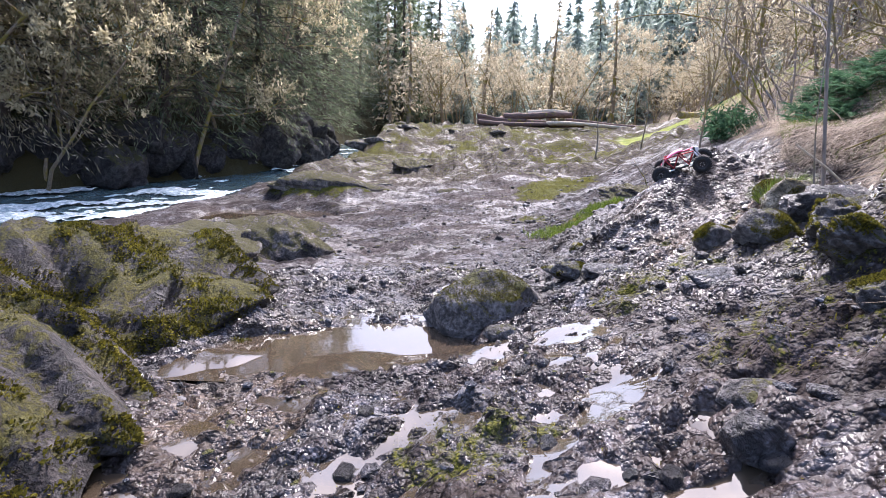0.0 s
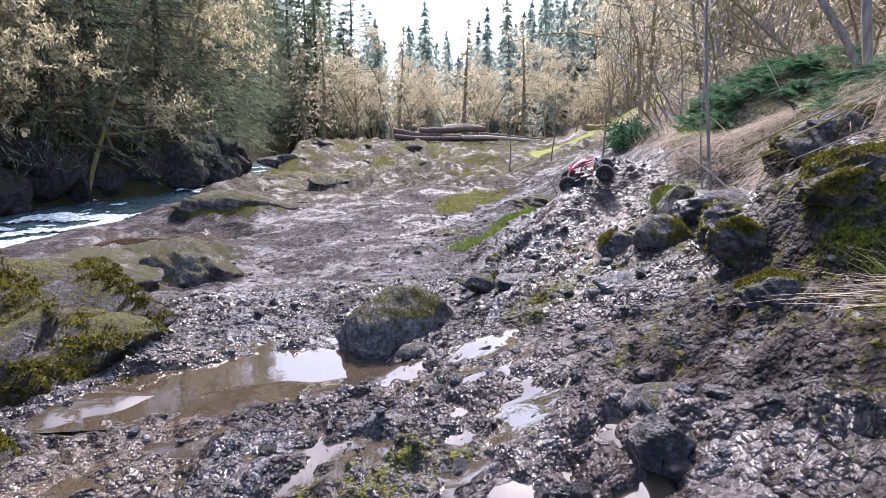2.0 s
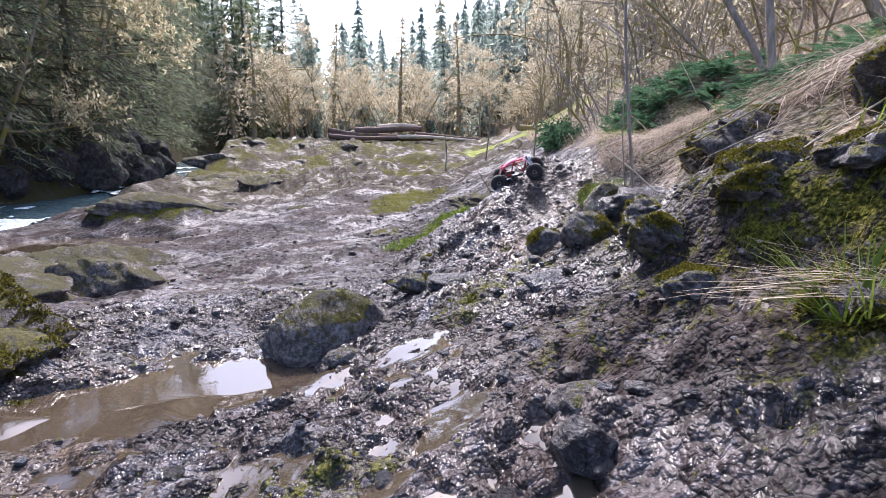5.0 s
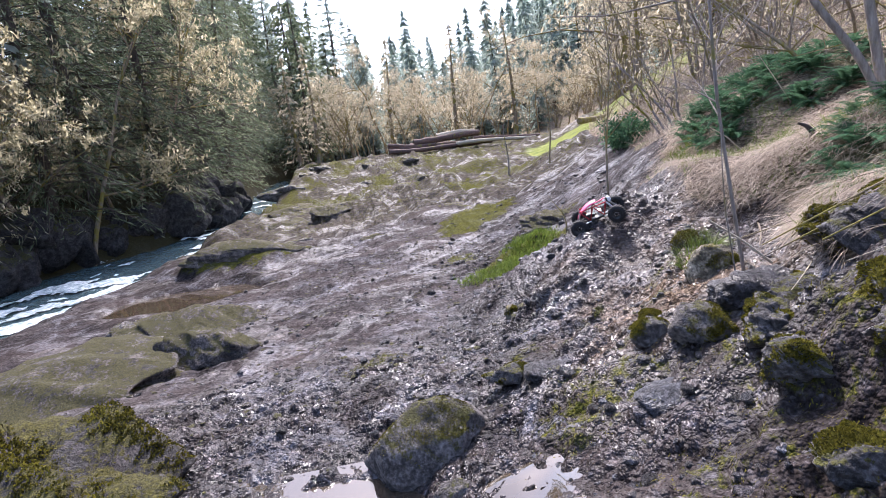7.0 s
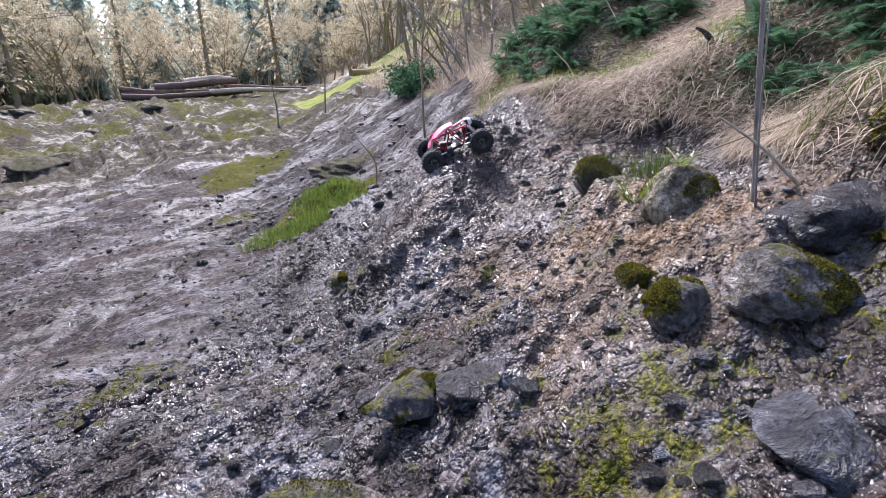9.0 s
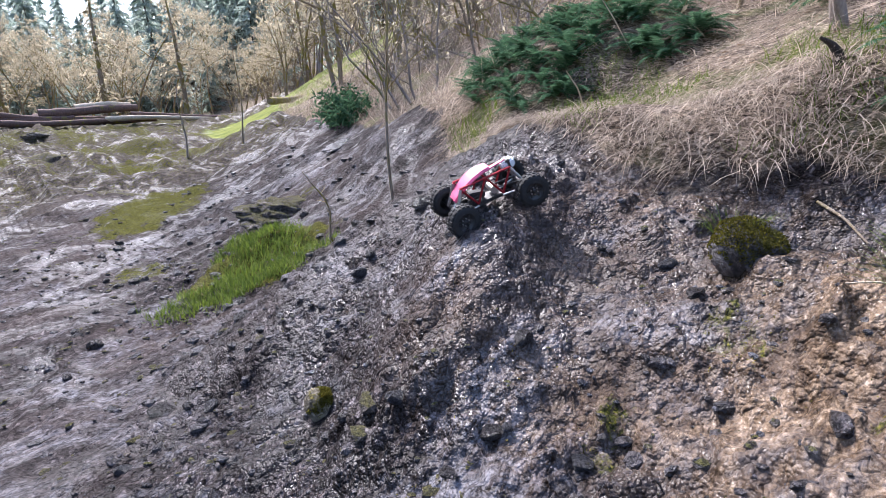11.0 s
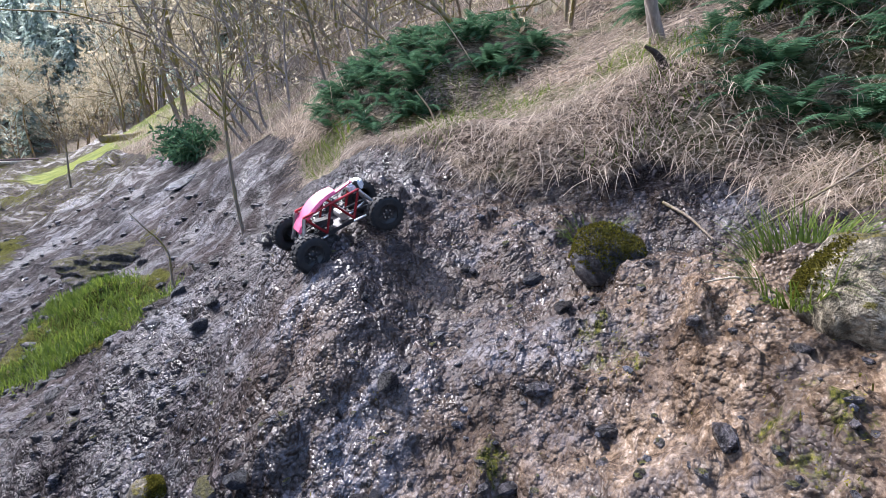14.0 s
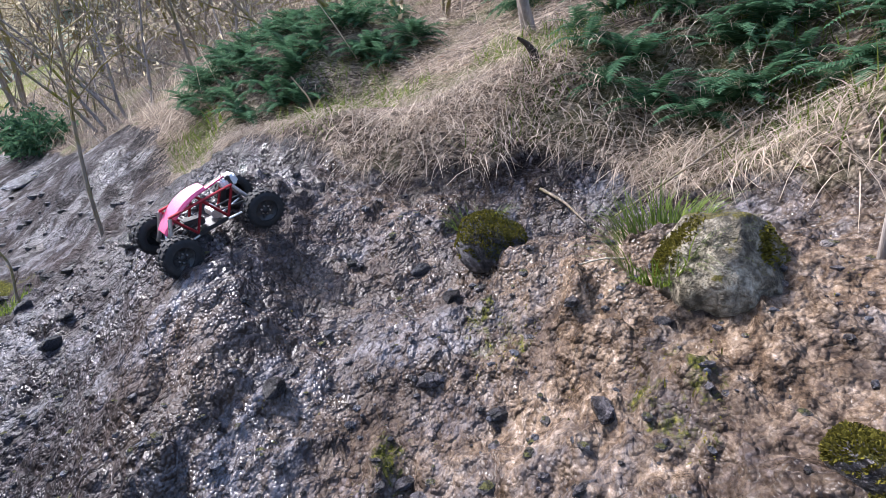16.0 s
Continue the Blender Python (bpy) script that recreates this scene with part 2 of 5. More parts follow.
def water_material(name, tint, rough, waves, scale, clear=0.0, spec=0.5, ior=1.33):
    m = Mat(name, rough, spec)
    m.b.inputs["IOR"].default_value = ior
    m.b.inputs["Transmission Weight"].default_value = clear
    m.bump(m.math("ADD", m.noise(scale, 4, 0.6, 0.6), m.math("MULTIPLY", m.noise(scale * 4, 3), 0.3)), waves, 0.05)
    return m.done(tint)


def foam_material():
    m = Mat("river_foam", 0.6)
    m.bump(m.noise(14.0, 4, 0.7), 0.8, 0.04)
    return m.done(m.ramp(m.noise(7.0, 5, 0.7), (0.38, (0.16, 0.24, 0.26)), (0.52, (0.5, 0.57, 0.58)), (0.64, (0.85, 0.88, 0.88))))


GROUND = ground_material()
BASALT = rock_material("dark_basalt", (0.022, 0.019, 0.02), (0.085, 0.076, 0.08), 0.12, 0.35)
BOULDER = rock_material("mossy_boulder_stone", (0.075, 0.065, 0.062), (0.2, 0.175, 0.165), 0.47, 0.7, (0.16, 0.15, 0.035))
MOUND = rock_material("moss_covered_rock", (0.02, 0.016, 0.015), (0.065, 0.053, 0.05), 0.5, 0.8, (0.17, 0.15, 0.022))
YELLOW = rock_material("lichen_yellow_stone", (0.12, 0.1, 0.065), (0.36, 0.31, 0.225), 0.5, 0.75, (0.3, 0.25, 0.045))
MOSSROCK = rock_material("moss_cushioned_stone", (0.055, 0.048, 0.048), (0.15, 0.135, 0.135), 0.5, 0.6, (0.19, 0.18, 0.03))
SLATE = rock_material("blue_grey_wet_stone", (0.03, 0.03, 0.037), (0.085, 0.087, 0.102), 0.1, 0.4)
CLIFF = rock_material("river_cliff_rock", (0.018, 0.016, 0.016), (0.06, 0.055, 0.055), 0.5, 0.9, (0.1, 0.105, 0.02))
TERRACE = rock_material("brown_terrace_rock", (0.05, 0.041, 0.036), (0.17, 0.14, 0.12), 0.55, 0.8, (0.14, 0.125, 0.03))
MOSS = leafy("moss_tufts", (0.035, 0.033, 0.008), (0.24, 0.21, 0.03), 0.3, 0.9)
STRAW = leafy("dead_grass", (0.19, 0.145, 0.11), (0.76, 0.64, 0.5), 0.35, 0.7)
GRASS = leafy("fresh_grass", (0.06, 0.105, 0.015), (0.23, 0.29, 0.045), 0.4, 0.6)
FERN = leafy("fern_leaf", (0.035, 0.085, 0.045), (0.13, 0.24, 0.125), 0.45, 0.9, spec=0.03)
NEEDLES = leafy("conifer_needles", (0.07, 0.105, 0.055), (0.33, 0.36, 0.22), 0.52, 0.6)
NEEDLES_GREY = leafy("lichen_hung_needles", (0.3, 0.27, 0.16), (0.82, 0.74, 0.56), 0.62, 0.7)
# needles paled towards blue-grey: distance haze put into their colour
NEEDLES_HAZED = leafy("far_conifer_needles", (0.28, 0.35, 0.3), (0.58, 0.64, 0.55), 0.72, 0.6)
LICHEN = leafy("hanging_lichen", (0.3, 0.265, 0.15), (0.78, 0.7, 0.48), 0.62, 0.8)
BUDS = leafy("catkins_and_lichen", (0.4, 0.34, 0.22), (0.78, 0.7, 0.52), 0.55, 0.8)
DEADLEAF = leafy("fallen_leaves", (0.22, 0.13, 0.08), (0.6, 0.45, 0.32), 0.2, 0.7)
BARK = bark_material("conifer_bark", (0.035, 0.028, 0.024), (0.13, 0.105, 0.085), 0.3, (0.12, 0.12, 0.03))
ALDER = bark_material("alder_bark", (0.12, 0.1, 0.085), (0.36, 0.31, 0.27), 0.35)
TWIG = bark_material("mossy_twigs", (0.12, 0.09, 0.065), (0.36, 0.29, 0.21), 0.5, (0.34, 0.28, 0.07))
LOG = bark_material("weathered_log", (0.05, 0.032, 0.03), (0.2, 0.13, 0.11), 0.15)
PALELOG = bark_material("bleached_log", (0.3, 0.24, 0.17), (0.62, 0.54, 0.42))
STUMP = bark_material("rotten_stump", (0.015, 0.012, 0.01), (0.07, 0.055, 0.045), 0.2)
RIVER = water_material("river_water", (0.06, 0.1, 0.11), 0.16, 1.0, 4.5)
POOL = water_material("puddle_water", (0.05, 0.037, 0.025), 0.015, 0.015, 5.0, ior=1.75)
FOAM = foam_material()


# ---- shape helpers ----
def chance(ix, iy, seed):
    """A fixed random number in 0..1 for each whole-number place."""
    h = (ix.astype(np.int64) * 374761393 + iy.astype(np.int64) * 668265263 + seed * 974634777) & 0xFFFFFFFF
    h = ((h ^ (h >> 13)) * 1274126177) & 0xFFFFFFFF
    h = ((h ^ (h >> 16)) * 2246822519) & 0xFFFFFFFF
    return ((h ^ (h >> 15)) & 0xFFFFFF) / float(0x1000000)


def swell(x, y, seed=0):
    """Smooth gradient noise, about -0.7 to 0.7."""
    ix, iy = np.floor(x), np.floor(y)
    fx, fy = x - ix, y - iy
    ux, uy = fx * fx * fx * (fx * (fx * 6 - 15) + 10), fy * fy * fy * (fy * (fy * 6 - 15) + 10)

    def corner(a, b):
        turn = chance(ix + a, iy + b, seed) * 2 * np.pi
        return np.cos(turn) * (fx - a) + np.sin(turn) * (fy - b)

    low = corner(0, 0) * (1 - ux) + corner(1, 0) * ux
    high = corner(0, 1) * (1 - ux) + corner(1, 1) * ux
    return low * (1 - uy) + high * uy


def rough(x, y, octaves, seed=0, keep=0.5):
    total, size = 0.0, 1.0
    for k in range(octaves):
        total = total + size * swell(x * 2**k, y * 2**k, seed + k)
        size *= keep
    return total


def cobbles(x, y, seed=0):
    """Distance to the nearest and next nearest of scattered points, and the nearest one's own chance."""
    ix, iy = np.floor(x), np.floor(y)
    first, second, own = np.full(x.shape, 9.0), np.full(x.shape, 9.0), np.zeros(x.shape)
    for a in (-1, 0, 1):
        for b in (-1, 0, 1):
            cx, cy = ix + a + chance(ix + a, iy + b, seed), iy + b + chance(ix + a, iy + b, seed + 7)
            d = np.hypot(cx - x, cy - y)
            nearer = d < first
            second = np.where(nearer, first, np.minimum(second, d))
            own = np.where(nearer, chance(ix + a, iy + b, seed + 13), own)
            first = np.where(nearer, d, first)
    return first, second, own


def ease(v, low, high):
    s = np.clip((v - low) / (high - low), 0, 1)
    return s * s * (3 - 2 * s)


def mesh_of(name, verts, faces, material, smooth=True, marks=()):
    """A mesh from arrays; faces all of one length."""
    verts, faces = np.asarray(verts, np.float32), np.asarray(faces, np.int32)
    me = bpy.data.meshes.new(name)
    me.vertices.add(len(verts)), me.loops.add(faces.size), me.polygons.add(len(faces))
    me.vertices.foreach_set("co", verts.ravel())
    me.loops.foreach_set("vertex_index", faces.ravel())
    me.polygons.foreach_set("loop_start", np.arange(0, faces.size, faces.shape[1], dtype=np.int32))
    me.polygons.foreach_set("loop_total", np.full(len(faces), faces.shape[1], np.int32))
    me.polygons.foreach_set("use_smooth", np.full(len(faces), smooth))
    for key, values in marks:
        me.attributes.new(key, "FLOAT", "POINT").data.foreach_set("value", np.asarray(values, np.float32).ravel())
    me.update(calc_edges=True)
    me.validate()
    me.materials.append(material)
    return me


def part(name, data, material=None, parent=None, label=""):
    """Links a mesh or a bmesh as one object, under a thing or a part."""
    if isinstance(data, bmesh.types.BMesh):
        me = bpy.data.meshes.new(name)
        data.to_mesh(me), data.free()
        me.materials.append(material)
        data = me
    ob = new(name, data)
    ob.parent = parent
    if label:
        ob["label"] = label
    return ob


def grid_faces(rows, cols):
    i = np.arange(rows * cols).reshape(rows, cols)
    return np.stack([i[:-1, :-1], i[:-1, 1:], i[1:, 1:], i[1:, :-1]], -1).reshape(-1, 4)


def spaced(low, high, fine_low, fine_high, step, grow, most):
    """Places from low to high, step apart between fine_low and fine_high and wider away from there."""
    mid = list(np.arange(fine_low, fine_high, step))
    up, gap = [mid[-1] + step], step
    while up[-1] < high:
        gap = min(gap * grow, most)
        up.append(up[-1] + gap)
    down, gap = [mid[0] - step], step
    while down[-1] > low:
        gap = min(gap * grow, most)
        down.append(down[-1] - gap)
    return np.array(down[::-1] + mid + up)


# ---- the lie of the land ----
FOOT_Y, FOOT_X = (-20, 0, 1, 2.5, 3.4, 4, 5, 8, 10, 13, 22, 34, 60), (-0.6, -0.3, -0.1, 0.2, 0.7, 0.9, 0.98, 1.65, 2.15, 3.2, 6.0, 11, 26)
BED_Y, BED_Z = (-20, 0, 2.5, 3.8, 5, 7, 10, 16, 22, 28, 36, 45, 60, 90), (0.3, 0.12, 0.08, 0.08, -0.2, -0.42, -0.54, -0.3, -0.1, 0.3, 1.0, 1.85, 2.2, 2.6)
RIVER_Y, RIVER_X = (-20, 0, 4, 8, 12, 17, 22, 28, 36, 45, 60, 80, 120), (-40, -22, -17.5, -13.9, -11.0, -9.0, -7.2, -6.4, -7.0, -7.6, -8, -5, 6)
RIVER_W, RIVER_Z = (3.5, 3.2, 3.0, 2.8, 2.6, 2.3, 1.4, 1.1, 1.3, 1.5, 2, 2, 2), (-1.35, -1.2, -1.15, -1.1, -1.02, -0.95, -0.85, -0.7, -0.3, 0.0, 0.4, 0.9, 1.6)


def along(y, ys, vs):
    return (np.interp(y - 0.7, ys, vs) + np.interp(y - 0.25, ys, vs) + np.interp(y + 0.25, ys, vs) + np.interp(y + 0.7, ys, vs)) / 4


def bank(x, y):
    """Metres up the right-hand bank, from its foot."""
    return x - along(y, FOOT_Y, FOOT_X)


def off_river(x, y):
    """Metres from the river's middle, in half widths; below 0 to its left."""
    lean = np.hypot(1.0, np.gradient(np.interp(np.linspace(-20, 120, 281), RIVER_Y, RIVER_X), 0.5))
    return (x - along(y, RIVER_Y, RIVER_X)) / (along(y, RIVER_Y, RIVER_W) * np.interp(y, np.linspace(-20, 120, 281), lean))


def base(x, y):
    """The smooth land, without stones."""
    s = bank(x, y)
    soft = 0.25
    up = soft * np.logaddexp(0, s / soft)
    z = along(y, BED_Y, BED_Z) + 0.47 * up + 0.1 * np.maximum(s - 4.5, 0) + 0.12 * np.maximum(s - 12, 0)
    z = z + 0.15 * np.clip(y - 82, 0, 45) * ease(np.abs(x - 12), 0, 60) + 0.2 * np.clip(y - 85, 0, 40)
    z = z - 0.3 * ease(s, 24, 60) * np.maximum(s - 24, 0)
    z = z - 0.06 * np.clip(-s, 0, 7) * ease(y, 2, 7)
    r = off_river(x, y)
    water = along(y, RIVER_Y, RIVER_Z)
    z = np.where(r > -1.0, z + (water - 0.35 - z) * ease(-r, -1.45, -0.75), z)
    left = np.clip(-r - 0.85, 0, None)
    half = along(y, RIVER_Y, RIVER_W)
    cliff = water - 0.4 + 2.0 * ease(left, 0.0, 0.45) + 0.5 * np.clip(left - 0.4, 0, 60) * half * 0.62
    cliff = np.minimum(cliff, 26 + 0.05 * left)
    return np.where(r < -0.85, cliff, z)


def zones(x, y):
    """How far thatch, moss, meadow and rusty seepage cover a place, 0 to 1."""
    s, r = bank(x, y), off_river(x, y)
    edge = np.interp(y, (1, 2.5, 3.0, 3.4, 4.0, 4.4, 5.2, 6.7, 9.0), (1.7, 1.7, 1.9, 2.05, 1.82, 1.75, 1.88, 2.26, 3.2)) + 0.2 * swell(x * 1.5, y * 1.5, 41) + 0.12 * swell(x * 5, y * 5, 42)
    thatch = ease(s, edge - 0.06, edge + 0.14)
    thatch = thatch * ease(-r, 0.0, -0.5)
    meadow = ease(np.hypot((x - 14.2) / 4.8, (y - 30) / 8), 1.15, 0.85)
    thatch = np.maximum(thatch, ease(y, 50, 56))
    moss = 0.3 * ease(swell(x * 0.8, y * 0.8, 43), 0.05, 0.5) * ease(y, 8, 14) + 0.62 * ease(y, 13, 26) * ease(swell(x * 0.35, y * 0.35, 44) + 0.5 * swell(x * 1.3, y * 1.3, 48), -0.45, 0.2)
    moss = np.maximum(moss, 0.4 * ease(-r, 0.8, 1.0) * ease(-r, 2.2, 1.7))
    moss = np.maximum(moss, 0.4 * ease(y, 13, 19))
    for cx, cy, rx, ry, turn, much in MOSS_PATCHES:
        c, n = math.cos(turn), math.sin(turn)
        u, v = (c * (x - cx) + n * (y - cy)) / rx, (-n * (x - cx) + c * (y - cy)) / ry
        moss = np.maximum(moss, much * ease(np.hypot(u, v) + 0.35 * swell(x * 3.1, y * 3.1, 45), 1.15, 0.6))
    rust = ease(np.hypot((x - 1.75) / 0.46, (y - 3.1) / 0.85) + 0.5 * swell(x * 2.5, y * 2.5, 46), 1.2, 0.4)
    rust = np.maximum(rust, 0.35 * ease(np.hypot((x + 0.75) / 0.35, (y - 1.9) / 0.9) + 0.4 * swell(x * 3, y * 3, 47), 1.1, 0.5))
    rust = np.maximum(rust, 0.4 * ease(s, 0.2, 0.6) * ease(s, 2.1, 1.7) * ease(y, 2.2, 2.9) * ease(y, 5.0, 4.2) * ease(swell(x * 2.1, y * 2.1, 49), -0.35, 0.15))
    return thatch, np.clip(moss, 0, 1) * (1 - thatch), np.clip(meadow, 0, 1), rust


MOSS_PATCHES = [  # x, y, half length, half width, turn, cover
    (2.3, 8.4, 0.85, 1.15, 0.0, 0.9),
    (2.9, 14.8, 2.6, 1.0, 1.0, 0.8),
    (1.6, 10.5, 0.5, 0.4, 0.7, 0.6),
    (3.5, 9.9, 0.5, 0.3, 0.5, 0.5),
    (1.15, 1.5, 0.5, 0.5, 0.0, 0.4),
    (1.5, 2.2, 0.4, 0.5, 0.0, 0.4),
    (1.6, 0.95, 0.7, 0.5, 0.2, 0.55),
    (0.1, 1.35, 0.3, 0.25, 0.0, 0.5),
    (-1.4, 1.5, 0.5, 0.6, 0.0, 0.5),
    (0.9, 2.4, 0.35, 0.3, 0.3, 0.5),
    (-0.1, 4.7, 0.5, 0.25, 0.8, 0.5),
    (1.2, 3.35, 0.16, 0.12, 0.0, 0.45), (1.6, 3.1, 0.14, 0.1, 0.5, 0.45), (1.0, 2.85, 0.15, 0.1, 0.2, 0.45),
    (1.5, 3.75, 0.12, 0.09, 0.0, 0.45), (0.95, 3.6, 0.18, 0.12, 0.4, 0.45), (1.85, 3.55, 0.16, 0.1, 0.9, 0.45), (1.3, 2.7, 0.15, 0.12, 0.0, 0.45),
    (-3.5, 14.6, 1.9, 0.9, 0.1, 0.9), (1.65, 1.35, 0.4, 0.6, 0.0, 0.6),
]


def litter(x, y):
    """Dark needle litter under the wood across the river."""
    return ease(-off_river(x, y), 0.6, 0.95)


def wetness(x, y):
    """1 where water runs over the rock, less towards the dry terrace."""
    wet = 0.45 * ease(y, 18, 14) + 0.55 * ease(y + 0.5 * swell(x, y, 50), 7.5, 5.0)
    return wet * (1 - 0.6 * ease(y, 2.1, 1.4) * ease(x, 0.5, 1.0))


def dips(x, y):
    """Pools sunk into the rock."""
    pool = ease(np.hypot((x + 0.3) / 0.46, (y - 2.35) / 0.35) + 0.25 * swell(x * 3, y * 3, 31), 1.1, 0.75)
    brown = ease(np.hypot((x + 0.8) / 0.27, (y - 2.3) / 0.22) + 0.3 * swell(x * 3, y * 3, 32), 1.1, 0.7)
    side = ease(np.hypot((x + 4.1) / 1.7, (y - 12.3) / 1.0) + 0.3 * swell(x, y, 33), 1.1, 0.7)
    return np.maximum(pool, 0.8 * brown), side


def broken(x, y):
    """1 where the rock is broken up, 0 where it lies in smooth washed sheets."""
    return np.clip(0.12 + 0.88 * ease(y + 0.6 * swell(x * 0.8, y * 0.8, 19), 6.2, 3.9) + ease(bank(x, y) + 0.5 * swell(x * 0.9, y * 0.9, 20), -1.1, 0.0) * ease(y, 34, 22), 0.0, 1.0)


def crags(x, y):
    """Broken rock: sharp ridges, each finer set strongest on the ridges of the last."""
    total, weight = 0.0, 1.0
    for k, (scale, size) in enumerate(((2.6, 0.03), (5.7, 0.034), (11.9, 0.022), (24.0, 0.008))):
        ridge = (1 - 2.2 * np.abs(swell(x * scale + 5 * k, y * scale * 1.15, 110 + k))) ** 2
        total = total + size * weight * ridge
        weight = np.clip(0.35 + 0.9 * ridge, 0, 1)
    return total - 0.03


def plates(x, y, scale, seed):
    """Broken slabs: flat cells, each tilted and raised its own way; about -0.5 to 0.5 of a cell."""
    u, v = x * scale, y * scale * 1.3
    ix, iy = np.floor(u), np.floor(v)
    best, high = np.full(u.shape, 9.0), np.zeros(u.shape)
    for a in (-1, 0, 1):
        for b in (-1, 0, 1):
            px, py = ix + a + chance(ix + a, iy + b, seed), iy + b + chance(ix + a, iy + b, seed + 3)
            d = np.hypot(px - u, py - v)
            tip = (chance(ix + a, iy + b, seed + 5) - 0.5) * (u - px) + (chance(ix + a, iy + b, seed + 6) - 0.5) * (v - py)
            high = np.where(d < best, 0.7 * tip + 0.45 * (chance(ix + a, iy + b, seed + 8) - 0.5), high)
            best = np.minimum(best, d)
    return high


def land(x, y):
    """Height of the ground, stones and ripples included."""
    x, y = np.asarray(x, float), np.asarray(y, float)
    z = base(x, y)
    s, r = bank(x, y), off_river(x, y)
    thatch, moss, meadow, rust = zones(x, y)
    bare = (1 - thatch) * (1 - np.clip(meadow, 0, 1)) * ease(np.abs(r), 0.8, 1.2)
    near = broken(x, y)
    z = z + bare * 0.075 * rough(x * 0.9, y * 0.9, 3, 1)
    far = ease(y, 11, 22)
    z = z + bare * far * (0.9 * np.maximum(rough(x * 0.22, y * 0.3, 3, 2), -0.1) + 0.6 * (0.3 - np.abs(rough(x * 0.55, y * 0.6, 3, 3))) + 0.2 * np.abs(rough(x * 2.2, y * 2.0, 2, 18)) + 0.7 * crags(x * 0.5, y * 0.5))
    wx, wy = x + 0.05 * swell(x * 5, y * 5, 4), y + 0.05 * swell(x * 5, y * 5, 5)
    wx, wy = wx + 0.02 * swell(x * 17, y * 17, 14), wy + 0.02 * swell(x * 17, y * 17, 15)
    f1, f2, own = cobbles(wx * 6.0, wy * 6.0, 6)
    stones = (0.25 + 0.75 * own) * np.clip(1 - (f1 * 1.25) ** 2, 0, 1) * np.clip((f2 - f1) * 3.5, 0, 1)
    g1, g2, mine = cobbles(wx * 17, wy * 17, 8)
    grit = mine * np.clip(1 - (g1 * 1.2) ** 2, 0, 1) * np.clip((g2 - g1) * 3, 0, 1)
    patch = ease(rough(x * 1.3, y * 1.3, 2, 9), -0.3, 0.25)
    slabs = 0.06 * plates(wx, wy, 4.5, 121) * ease(rough(x * 0.9, y * 0.9, 2, 22), -0.35, 0.2) + 0.04 * plates(wx, wy, 10.5, 131)
    z = z + bare * near * (0.034 * stones * patch + 0.016 * grit + slabs + crags(wx, wy) * (0.3 + 0.6 * ease(rough(x * 1.4, y * 1.4, 2, 21), -0.25, 0.3)) + 0.05 * rough(x * 2.1, y * 2.1, 2, 17))
    z = z + bare * (1 - near) * (0.035 * rough(x * 1.6, y * 2.4, 4, 11, 0.6) + 0.03 * stones * patch + 0.7 * crags(x * 0.7, y * 0.7) + 0.025 * plates(wx, wy, 5.0, 141))
    z = z + thatch * (0.1 * rough(x * 1.1, y * 1.1, 3, 12) + 0.05)
    pool, side = dips(x, y)
    z = z + (np.minimum(z, 0.025) - z) * pool + (np.minimum(z, -1.05) - z) * side * ease(s, -1.5, -3)
    z = z + 0.3 * ease(np.hypot((x + 3.5) / 2.2, (y - 14.6) / 1.1) + 0.25 * swell(x, y, 34), 1.1, 0.4)
    cut = 0.12 * ease(s, 1.75, 1.95) * ease(s, 4.0, 2.0) * ease(y, 9, 7) * ease(y, 0, 1)
    nose = 0.27 * ease(np.hypot((x - 2.0) / 0.75, (y - 4.78) / 0.6) + 0.15 * swell(x * 2, y * 2, 35), 1.15, 0.2)
    tussock = 0.14 * ease(np.hypot((x - 2.55) / 0.6, (y - 8.95) / 0.6) + 0.3 * swell(x * 2, y * 2, 36), 1.1, 0.3)
    hump = 0.45 * ease(np.hypot((x - 4.9) / 1.2, (y - 6.2) / 1.5), 1.1, 0.2)
    shoulder = 0.36 * ease(np.hypot((x - 2.5) / 1.25, (y - 5.6) / 1.75), 1.1, 0.15)
    rise = 0.35 * ease(np.hypot((x - 5.0) / 1.6, (y - 8.2) / 2.6), 1.1, 0.2)
    spur = 0.2 * ease(np.hypot((x - 1.5) / 0.5, (y - 4.45) / 0.5), 1.1, 0.2) + 0.2 * ease(np.hypot((x - 1.5) / 0.6, (y - 6.1) / 1.0), 1.1, 0.2) - 0.1 * ease(np.hypot((x - 1.45) / 0.45, (y - 3.55) / 0.4), 1.1, 0.2)
    lip = 1.36 + 0.1 * swell(x * 2.2, y * 2.2, 37) + 0.05 * swell(x * 7, y * 7, 38)
    shelf = 0.2 * ease(x, lip - 0.04, lip + 0.1) * ease(y, 2.15, 1.75) * ease(y, 0.1, 0.6)
    hollow = 0.3 * ease(np.hypot((x - 2.62) / 0.52, (y - 3.1) / 1.1), 1.15, 0.2)
    return z + cut + nose + hump + tussock + shoulder + rise + shelf + spur - hollow


def at(x, y):
    """The ground's height at one place."""
    return float(land(np.array([x]), np.array([y]))[0])


gx = spaced(-420, 420, -0.9, 2.4, 0.014, 1.036, 16)
gy = spaced(-60, 620, 0.75, 4.6, 0.014, 1.026, 16)
X, Y = np.meshgrid(gx, gy)
thatch, moss, meadow, rust = zones(X, Y)
